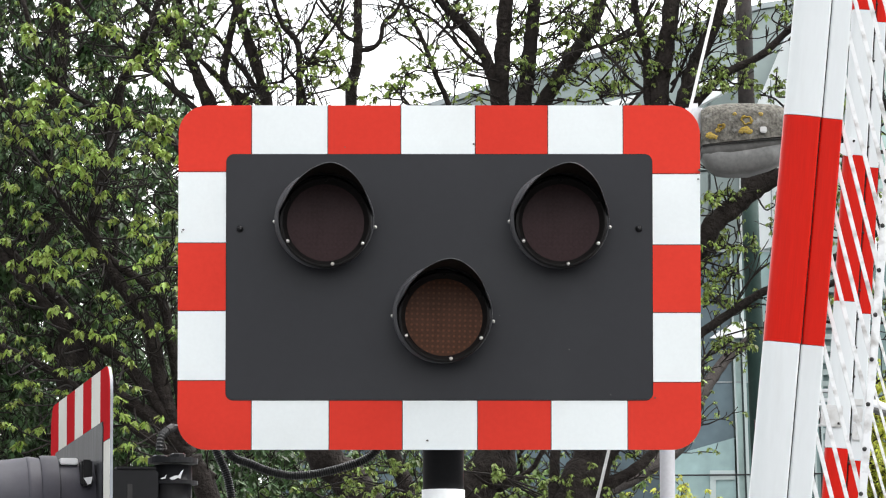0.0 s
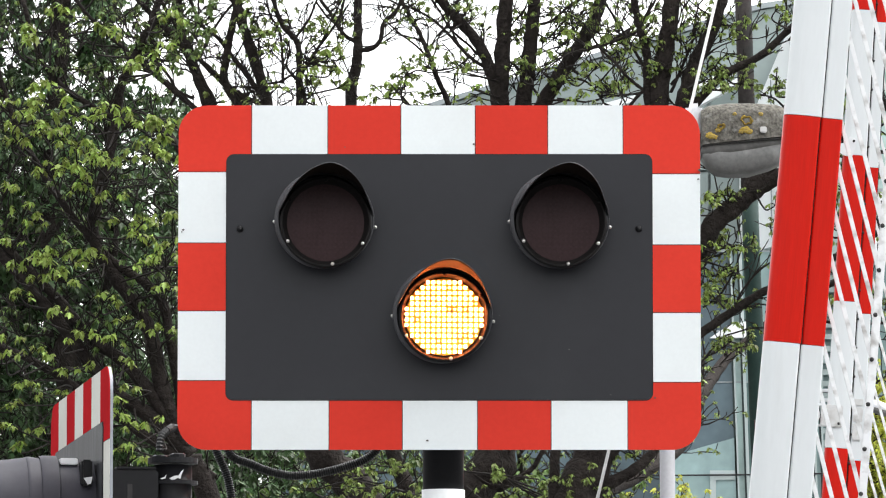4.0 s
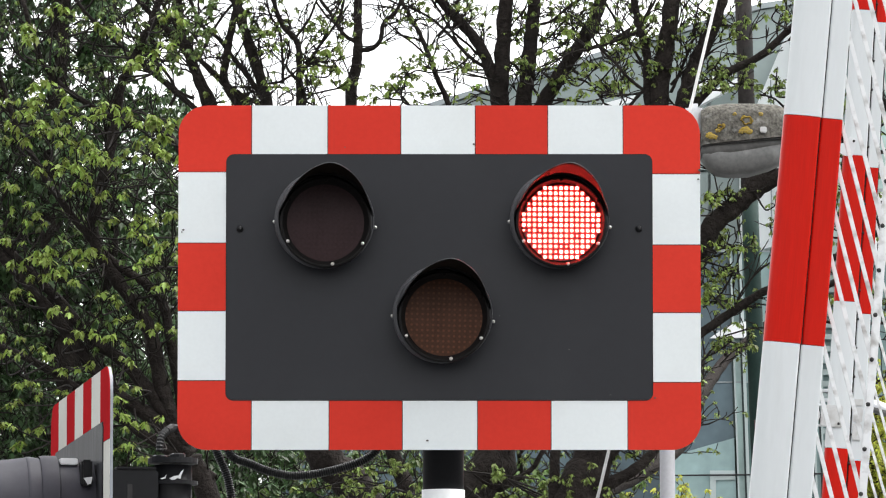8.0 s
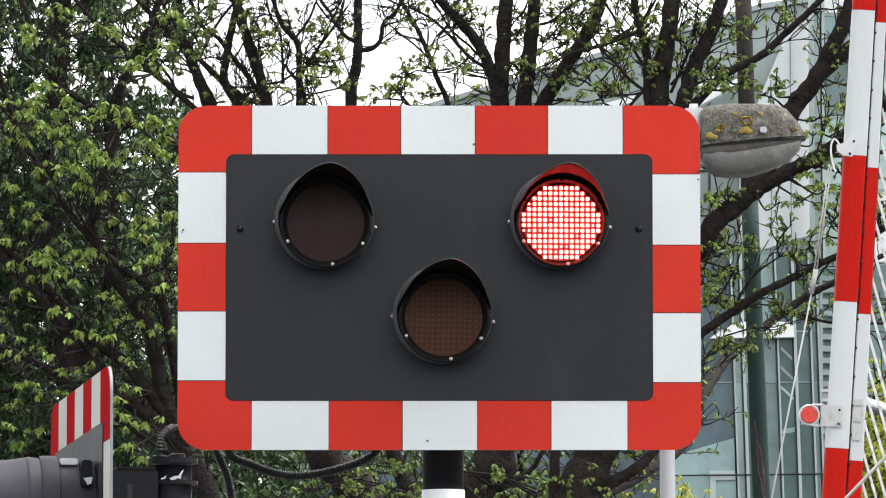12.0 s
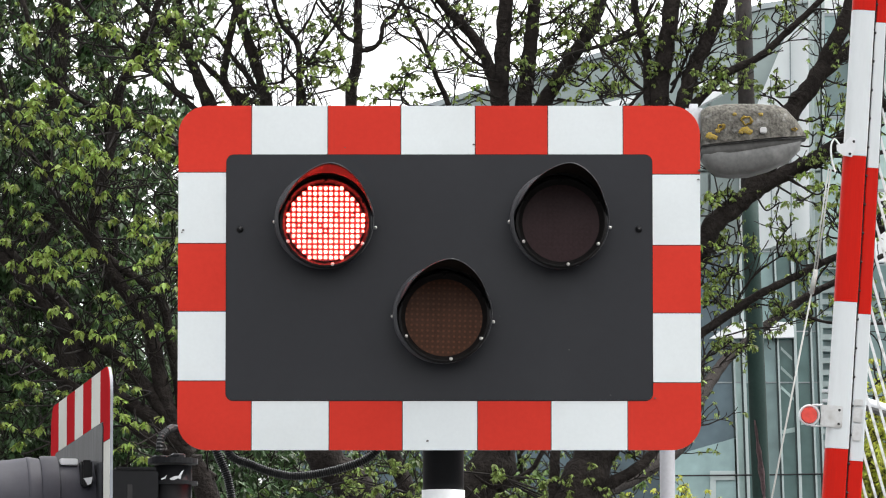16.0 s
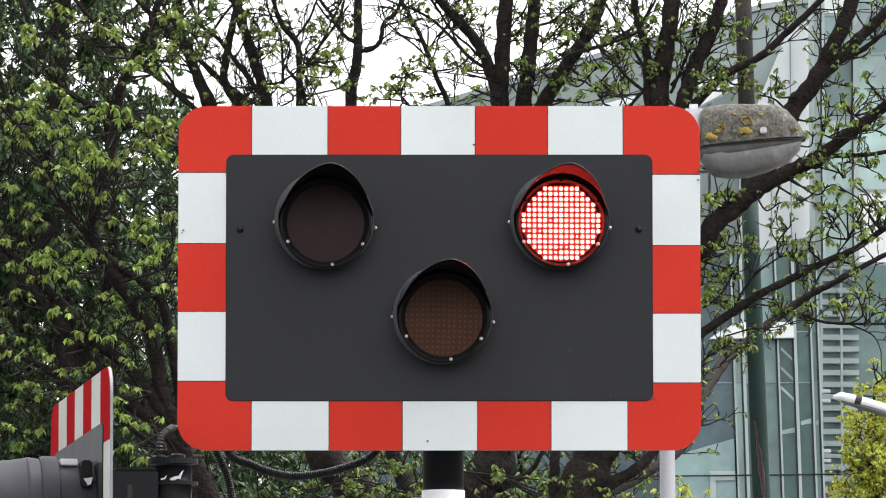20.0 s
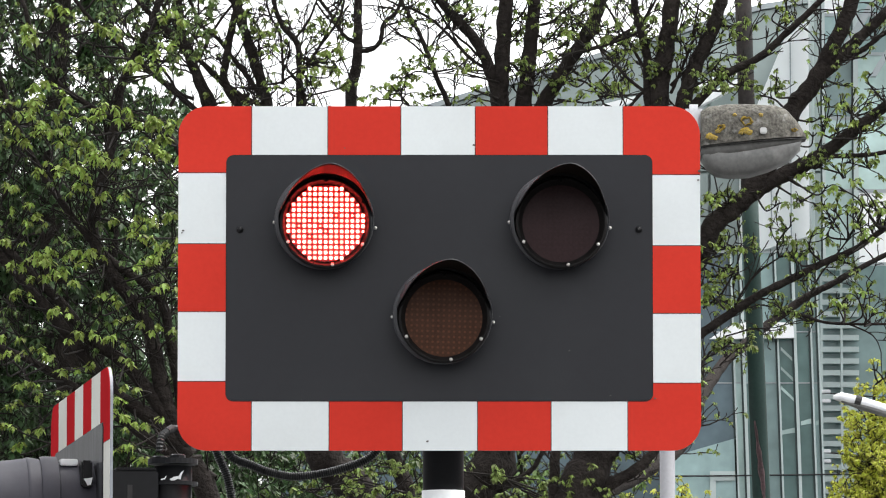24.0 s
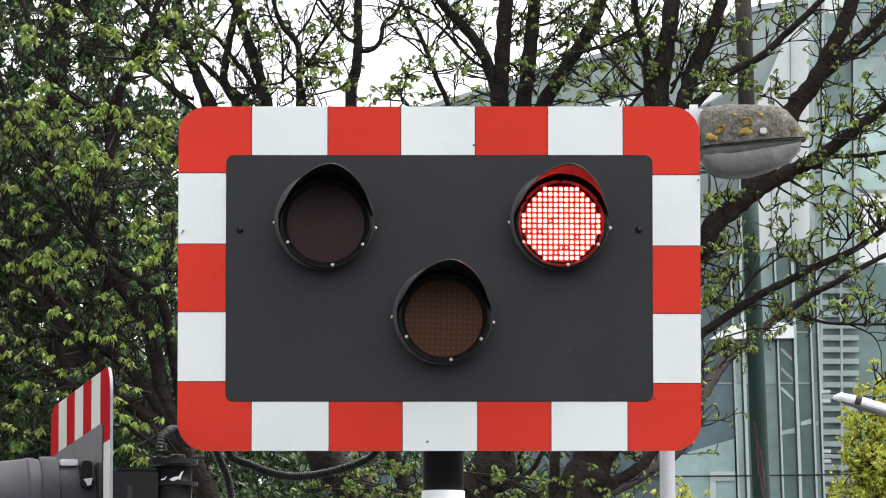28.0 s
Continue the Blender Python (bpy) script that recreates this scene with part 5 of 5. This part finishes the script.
spray(t, -2.1, -1.72, 25.0, 28.0, 5.1, 5.75, 12, 0.85, 0.066, 0.35)
finish_tree(t, "dense dark green tree in full leaf behind the others", LEAF_DEEP)

t = Tree(22)
limb(t, 28.0, [(0.6, -0.05), (0.6, 1.5), (0.55, 3.0), (0.6, 4.2)], 0.10, 0.028, side=4, leafy=0.8, size=0.055, reach=0.5)
spray(t, -1.4, 1.15, 26.5, 29.0, 2.6, 4.35, 270, 0.8, 0.055, 0.4)
finish_tree(t, "low leafy green tree behind the signal post", LEAF_SPRING)

t = Tree(23)
limb(t, 46.0, [(2.25, -0.05), (2.25, 2.0), (2.1, 4.0), (2.1, 5.0)], 0.09, 0.02, side=5, leafy=0.9, size=0.07, reach=0.3)
spray(t, 1.85, 2.3, 45.0, 47.0, 3.5, 5.30, 120, 0.9, 0.048, 0.32)
finish_tree(t, "yellow-green bushy young tree", LEAF_LIME)

t = Tree(24)
limb(t, 56.0, [(4.95, -0.05), (4.95, 2.5), (4.95, 5.0), (4.93, 7.1)], 0.10, 0.02, side=14, leafy=1.0, size=0.05, reach=0.34)
spray(t, 4.74, 5.4, 55.4, 56.6, 4.2, 6.45, 430, 1.0, 0.05, 0.32)
spray(t, 4.70, 5.2, 55.6, 56.4, 6.3, 7.0, 80, 1.0, 0.048, 0.22)
finish_tree(t, "yellow-green conical street tree", LEAF_LIME)


# ---- street lanterns and poles ----
def lantern():
    root = tagged(empty("street_lantern", pose(1.026, 14.0, 0)), "old street lantern with lichen-covered canopy on a grey column", "street lamp")
    part("column", tube(bmesh.new(), [(0, 0, 0), (0, 0, 1.6), (0, 0, 1.62), (0, 0, 4.95)], [0.055, 0.052, 0.036, 0.034], 20), PALE_GREY, root, "pale grey round column", True)
    arm = smooth_line([(0, 0, 4.93), (0.02, 0, 5.02), (0.10, 0, 5.06), (0.19, 0, 5.04)], 6)
    part("bracket_arm", tube(bmesh.new(), arm, 0.028, 14), PALE_GREY, root, "", True)
    part("spigot_cap", box(bmesh.new(), 0.088, 0.166, -0.055, 0.055, 4.96, 5.112, 0.020), LAMP_WHITE, root, "white spigot cap")
    # canopy: rounded hood lofted along its length
    def loft(rows, material, name, label):
        b = bmesh.new()
        rings = []
        for x, half, zlow, zhigh, power in rows:
            ring = []
            for k in range(15):
                a = math.pi * k / 14
                c, s = math.cos(a), math.sin(a)
                yy = half * math.copysign(abs(c) ** power, c)
                ring.append(b.verts.new((x, yy, zlow + (zhigh - zlow) * s ** power)))
            rings.append(ring)
        for p, q in zip(rings, rings[1:]):
            for k in range(14):
                b.faces.new((p[k], p[k + 1], q[k + 1], q[k]))
            b.faces.new((p[14], p[0], q[0], q[14]))
        b.faces.new(rings[0])
        b.faces.new(rings[-1][::-1])
        bmesh.ops.recalc_face_normals(b, faces=b.faces[:])
        return part(name, b, material, root, label, True)
    canopy = loft([(0.158, 0.118, 4.910, 5.078, 0.42), (0.19, 0.128, 4.914, 5.098, 0.42), (0.28, 0.135, 4.923, 5.110, 0.45), (0.40, 0.14, 4.935, 5.110, 0.5),
                   (0.50, 0.13, 4.945, 5.106, 0.5), (0.55, 0.115, 4.950, 5.088, 0.55), (0.60, 0.09, 4.955, 5.035, 0.6), (0.640, 0.05, 4.960, 4.975, 0.9)],
                  CONCRETE, "canopy", "grey canopy with orange lichen")
    canopy.data.set_sharp_from_angle(angle=radians(50))
    loft([(0.157, 0.120, 4.902, 4.912, 0.9), (0.40, 0.146, 4.926, 4.937, 0.9), (0.56, 0.120, 4.941, 4.952, 0.9), (0.642, 0.055, 4.949, 4.962, 0.9)], GROOVE, "seam_rim", "dark rim between canopy and bowl")
    # shading of the bowl's upper part, built as a separate darker band
    loft([(0.160, 0.113, 4.909, 4.860, 0.4), (0.20, 0.120, 4.913, 4.850, 0.4), (0.29, 0.1285, 4.921, 4.853, 0.4), (0.38, 0.1335, 4.930, 4.866, 0.4),
          (0.47, 0.1235, 4.939, 4.888, 0.4), (0.56, 0.1035, 4.947, 4.905, 0.5), (0.62, 0.06, 4.954, 4.93, 0.6)], BOWL_SHADE, "bowl_shade", "painted shade round the upper bowl")
    loft([(0.162, 0.108, 4.908, 4.855, 0.4), (0.19, 0.115, 4.911, 4.815, 0.4), (0.235, 0.122, 4.916, 4.783, 0.4), (0.29, 0.125, 4.921, 4.776, 0.4), (0.38, 0.13, 4.930, 4.780, 0.4),
          (0.47, 0.12, 4.939, 4.806, 0.4), (0.56, 0.10, 4.947, 4.846, 0.5), (0.615, 0.06, 4.953, 4.900, 0.6)], BOWL, "bowl", "dull grey plastic bowl")
    # lichen grows in rings and flat crusts
    for x, z, r, hole in ((0.195, 4.950, 0.016, 0), (0.215, 4.945, 0.012, 0), (0.246, 4.992, 0.019, 0.3), (0.232, 4.975, 0.010, 0), (0.365, 5.022, 0.026, 0.55),
                          (0.358, 4.978, 0.018, 0), (0.375, 4.970, 0.014, 0), (0.338, 4.968, 0.009, 0), (0.585, 4.985, 0.012, 0.3), (0.31, 5.05, 0.007, 0), (0.43, 5.05, 0.008, 0)):
        lb = bmesh.new()
        rim = []
        for q, lift in ((hole, 0.0 if hole else 0.004), ((1 + hole) / 2, 0.004), (1.0, 0.0)):
            rim.append([])
            for k in range(26):
                a = 2 * math.pi * k / 26
                w = r * q * (1 + 0.55 * noise.noise(Vector((math.cos(a) * 1.6 + x * 60, math.sin(a) * 1.6, z * 60 + q))) + 0.25 * noise.noise(Vector((math.cos(a) * 5, math.sin(a) * 5 + x * 90, z * 30))))
                rim[-1].append(lb.verts.new((w * 1.15 * math.cos(a), -lift, w * 0.85 * math.sin(a))))
        for p, q in zip(rim, rim[1:]):
            for k in range(26):
                lb.faces.new((p[k], p[(k + 1) % 26], q[(k + 1) % 26], q[k]))
        if not hole:
            bmesh.ops.remove_doubles(lb, verts=rim[0], dist=0.0001)
        bmesh.ops.solidify(lb, geom=lb.faces[:], thickness=0.002)
        part("lichen_patch", lb, LICHEN, root, "orange lichen patch", False, pose(x, -0.1385 if x < 0.5 else -0.108, z, -6))
    part("latch", box(bmesh.new(), 0.425, 0.455, -0.160, -0.132, 4.962, 4.990, 0.004), GALVANISED, root, "small pale latch")


lantern()
pole = tagged(empty("tall_pole", pose(1.94, 22.0, 0)), "tall dark green pole with peeling paint", "pole")
part("shaft", tube(bmesh.new(), [(0, 0, 0), (-0.035, 0, 2.0), (-0.067, 0, 3.8), (-0.12, 0, 5.3), (-0.1285, 0, 5.6)], [0.062, 0.058, 0.0525, 0.050, 0.050], 20), POLE_GREEN, pole, "", True)
peel = bmesh.new()
rows = []
for k in range(19):
    f = k / 18
    z = 4.27 - 0.47 * f
    mid = -0.45 + 0.75 * f + 0.10 * noise.noise(Vector((z * 9, 1, 0)))
    half = (0.10 + 0.38 * math.sin(math.pi * min(1.0, f * 1.02)) ** 0.8 * f) * (1 + 0.6 * noise.noise(Vector((z * 17, 5, 2))))
    cx = -0.067 - 0.0353 * (z - 3.8)
    rows.append([peel.verts.new((cx + 0.0545 * math.sin(mid + half * u), -0.0545 * math.cos(mid + half * u), z)) for u in (-1, -0.5, 0, 0.5, 1)])
for p, q in zip(rows, rows[1:]):
    for k in range(4):
        peel.faces.new((p[k], p[k + 1], q[k + 1], q[k]))
bmesh.ops.solidify(peel, geom=peel.faces[:], thickness=0.002)
part("bare_patch", peel, PEELED, pole, "pinkish bare patch where paint has peeled", True)
part("upper_shaft", tube(bmesh.new(), [(-0.1285, 0, 5.6), (-0.161, 0, 6.77), (-0.21, 0, 8.6)], [0.0495, 0.049, 0.047], 20), POLE_BROWN, pole, "bare grey-brown upper length", True)
part("cap", tube(bmesh.new(), [(-0.21, 0, 8.6), (-0.21, 0, 8.64)], 0.055, 20), POLE_GREEN, pole)
lamp2 = tagged(empty("street_lantern", pose(5.6, 46.0, 0)), "slim white street lantern on a grey column", "street lamp")
part("column", tube(bmesh.new(), [(0, 0, 0), (0, 0, 5.93)], [0.08, 0.05], 16), PALE_GREY, lamp2, "", True)
head_bm = bmesh.new()
tube(head_bm, [(0.05, 0, 5.90), (-0.6, 0, 6.04), (-1.05, 0, 6.165), (-1.5, 0, 6.30), (-1.70, 0, 6.355), (-1.77, 0, 6.35)], [0.045, 0.05, 0.055, 0.058, 0.048, 0.02], 14)
part("head", head_bm, LAMP_WHITE, lamp2, "white curved lantern head", True)
part("glass", tube(bmesh.new(), [(-1.69, -0.01, 6.325), (-1.5, -0.01, 6.272), (-1.15, -0.01, 6.165)], [0.025, 0.045, 0.045], 10), BOWL, lamp2)

part("clamp", tube(bmesh.new(), [(-1.56, 0, 6.318), (-1.50, 0, 6.30)], 0.061, 12), GROOVE, lamp2)

# ---- glass building ----
house = tagged(empty("glass_building", pose(0, 92.0, 0)), "modern glass and pale cladding building behind the trees", "building")


def slab(outline, y0, y1, material, name, label=""):
    return part(name, prism(bmesh.new(), outline, y0, y1), material, house, label)


# body with a roof line that climbs
slab([(-3.2, 15.46), (-0.6, 16.05), (6.0, 18.05), (24, 20.5), (24, 0), (-3.2, 0)], 8.4, 30, CLADDING, "body", "pale grey clad building body")
slab([(-3.25, 15.47), (-0.6, 16.07), (6.0, 18.07), (24, 20.55), (24, 20.65), (6.0, 18.17), (-0.6, 16.17), (-3.25, 15.57)], 8.3, 31, BEAM_GREY, "roof_edge", "mid grey roof edge")
for x in (-3.2, -0.6, 2.2, 5.0):
    for z in (3, 7, 11, 15.0):
        top = min(z + (3.55 if z > 11 else 3.95), 15.3 + (x + 1.5) * 0.31)
        if top > z + 0.3:
            wide = 2.57 if x < -3 else 2.77
            slab([(x + 0.02, top), (x + wide, top), (x + wide, z), (x + 0.02, z)], 8.25, 8.39, CLADDING, "cladding_panel")
# white clad wedge
slab([(6.36, 17.34), (6.70, 17.40), (6.70, 13.45), (5.55, 13.10), (5.55, 15.4)], 5.2, 8.2, WHITE_CLAD, "white_wedge", "white clad stair tower")
for x in (5.62, 5.98, 6.34):
    slab([(x, 17.0 - max(0, 6.3 - x) * 2.2), (x + 0.02, 17.0 - max(0, 6.3 - x) * 2.2), (x + 0.02, 13.4), (x, 13.4)], 5.17, 5.2, BEAM_GREY, "joint")
# pale sloping canopy blades before the cladding
for blade in ([(4.73, 16.54), (5.55, 16.89), (5.55, 16.79), (4.73, 16.41)],
              [(4.69, 16.22), (5.55, 16.67), (5.55, 16.54), (4.69, 16.07)],
              [(2.98, 16.16), (3.59, 16.32), (3.59, 16.21), (2.98, 16.01)]):
    slab(blade, 7.5, 7.9, WHITE_CLAD, "roof_blade", "pale sloping canopy blade")
slab([(6.68, 22), (6.74, 22), (6.74, 11), (6.68, 11)], 4.4, 5.1, MULLION, "corner_post")


def curtain(x_edges, z_edges, y, pick, bar=0.03, sub=0.022, lean=0.0):
    """Curtain wall: panes between bars; lean: how far its uprights run aside for each metre down."""
    def at(x, z):
        return x + (9.9 - z) * lean, z
    for i in range(len(x_edges) - 1):
        for j in range(len(z_edges) - 1):
            x0, x1, z0, z1 = x_edges[i] + bar / 2, x_edges[i + 1] - bar / 2, z_edges[j] + sub / 2, z_edges[j + 1] - sub / 2
            slab([at(x0, z1), at(x1, z1), at(x1, z0), at(x0, z0)], y, y + 0.03, pick(i, j), "pane")
    low, high = z_edges[0], z_edges[-1]
    for k, x in enumerate(x_edges):
        half = bar * (0.85 if k % 3 == 1 else 0.5)
        slab([at(x - half, high), at(x + half, high), at(x + half, low), at(x - half, low)], y - 0.12, y + 0.04, MULLION, "mullion")
        slab([at(x - half - 0.03, high), at(x - half, high), at(x - half, low), at(x - half - 0.03, low)], y - 0.05, y + 0.04, DARK_BAR, "gasket")
    for z in z_edges:
        slab([at(x_edges[0], z + sub / 2), at(x_edges[-1], z + sub / 2), at(x_edges[-1], z - sub / 2), at(x_edges[0], z - sub / 2)], y - 0.02, y + 0.045, BEAM_GREY, "transom")


# glazed hall whose bars lean a little, with the pale floor edge across it
curtain([-3.0, -1.6, -0.2, 1.2, 2.6, 3.9, 5.07, 5.24, 5.55, 5.84, 6.14, 6.42, 6.55], [4.0, 6.2, 8.25, 10.32, 11.21, 12.6], 0.0,
        lambda i, j: SLATE_GLASS if i < 6 else (PALE_GLASS, TEAL_GLASS, MID_GLASS, TEAL_GLASS, TEAL_GLASS, MID_GLASS)[i - 6] if (i + j) % 5 else MID_GLASS, lean=0.030)
slab([(4.61, 11.06), (6.08, 11.08), (6.06, 11.34), (5.33, 11.37), (4.94, 11.28)], -0.30, -0.14, WHITE_CLAD, "floor_edge", "white clad floor edge")
slab([(-3.1, 4.0), (6.66, 4.0), (6.66, 0), (-3.1, 0)], -0.02, 0.3, BEAM_GREY, "plinth")
# pale reflections built as bars and a sloping sheet on the panes; reveals too
for k in range(3):
    slab([(5.86, 10.95 - k * 0.34), (6.10, 10.72 - k * 0.34), (6.10, 10.66 - k * 0.34), (5.86, 10.89 - k * 0.34)], -0.012, -0.003, PALE_GLASS, "handrail", "slanting pale reflection on the glass")
for x0, x1, z0 in ((5.86, 6.12, 9.42), (6.20, 6.40, 9.58), (6.46, 6.58, 9.58)):
    slab([(x0, z0 + 0.07), (x1, z0 + 0.13), (x1, z0 + 0.04), (x0, z0)], -0.012, -0.003, PALE_GLASS, "reveal")
slab([(3.9, 9.02), (5.08, 9.36), (5.08, 7.6), (3.9, 7.6)], -0.05, -0.02, MID_GLASS, "canopy_glass", "pale sheet for a sloping reflection in the glass")
slab([(4.62, 8.78), (5.05, 8.78), (5.05, 8.62), (4.62, 8.62)], -0.09, -0.06, MULLION, "frame_bar", "pale grey frame bar")
slab([(4.62, 8.62), (4.72, 8.62), (4.72, 7.0), (4.62, 7.0)], -0.09, -0.06, MULLION, "frame_bar")
# upper glazed storeys
curtain([6.75, 7.32, 8.1, 9.5], [12.6, 13.9, 15.2, 16.35, 17.05, 17.75, 18.8], 2.0,
        lambda i, j: (PALE_GLASS, MID_GLASS, PALE_GLASS, WHITE_CLAD, MID_GLASS)[(i * 3 + j * 2) % 5], 0.05, 0.06)
for a in (0, 1, 2):
    slab([(6.75 + a * 0.8, 15.9), (6.87 + a * 0.8, 15.9), (7.75 + a * 0.8, 17.3), (7.60 + a * 0.8, 17.3)], 1.6, 1.8, BEAM_GREY, "brace", "slanting grey brace")
# louvred bay
slab([(6.70, 13.0), (9.5, 13.0), (9.5, 4.0), (6.70, 4.0)], 4.4, 4.6, MID_GLASS, "louvre_back")
z = 4.2
while z < 12.9:
    slab([(6.84, z + 0.095), (7.50, z + 0.095), (7.50, z), (6.84, z)], 4.15, 4.35, MULLION, "louvre")
    z += 0.213
for x in (6.80, 7.16):
    slab([(x - 0.02, 13.0), (x + 0.02, 13.0), (x + 0.02, 4.0), (x - 0.02, 4.0)], 3.7, 3.8, MULLION, "louvre_post")


# cables strung along the front
for z, x0, x1, y in ((8.72, -3.0, 9.4, -0.13), (10.40, 6.80, 9.4, 3.69), (9.33, 6.80, 9.4, 3.69)):
    wire = smooth_line([(x0, y, z + 0.05), ((x0 + x1) / 2, y, z - 0.03), (x1, y, z + 0.05)], 8)
    part("service_cable", tube(bmesh.new(), wire, 0.014, 6), WIRE, house, "thin black service cable", True)
for z in (10.47, 10.30, 9.40, 9.22):
    part("cable_bracket", box(bmesh.new(), 6.70, 6.95, 3.60, 3.70, z - 0.03, z + 0.03, 0.01), POST_WHITE, house, "small white cable bracket")


# ---- what moves ----
def motions():
    """The barriers come down one after the other; the lamps light by turns."""
    near = [(0.0, 5.5), (9.9, 5.5), (10.2, 5.85), (10.3, 6.25), (10.4, 7.1), (10.5, 7.9), (10.6, 9.1), (10.7, 10.3), (10.8, 12.0), (10.9, 13.5),
            (11.0, 15.3), (11.1, 17.0), (11.2, 19.2), (11.4, 23.4), (12.0, 36.0), (13.0, 56.0), (14.0, 75.0), (14.8, 86.5), (15.2, 88.5), (28.0, 88.5)]
    far = [(0.0, 3.9), (16.35, 3.9), (16.5, 4.33), (16.6, 4.9), (16.7, 5.7), (16.8, 6.8), (16.9, 7.95), (17.0, 9.6), (17.1, 11.0), (17.2, 13.0),
           (17.4, 17.0), (18.0, 30.0), (19.0, 52.0), (20.0, 73.0), (20.8, 86.0), (21.2, 88.5), (28.0, 88.5)]
    for arm, rows in ((near_arm, near), (far_arm, far)):
        walk(arm, [(s, pose(0, 0, 1.316, 0, a, 0)) for s, a in rows])
    rest, lit = pose(0, -0.012, -LOW), pose(0, -0.0690, -LOW)
    tick = 1 / FPS

    def flash(leds, spans):
        rows = [(0.0, rest)]
        for a, b in spans:
            a, b = round(a * FPS) / FPS, round(b * FPS) / FPS
            rows += [(a - tick, rest), (a, lit), (b - tick, lit), (b, rest)]
        if rows[-1][0] > 28.0:
            rows = [q for q in rows if q[0] < 28.0] + [(28.0, rows[-2][1])]
        else:
            rows.append((28.0, rest))
        walk(leds, rows)

    turn, cycle, half = 6.165, 0.7347, 0.365
    flash(leds_amber, [(2.35, 5.14)])
    flash(leds_left, [(5.14, 5.56)] + [(turn + cycle * i, turn + cycle * i + half) for i in range(30)])
    flash(leds_right, [(5.77, turn + tick)] + [(turn + cycle * i + half, turn + cycle * (i + 1) + tick) for i in range(30)])


motions()
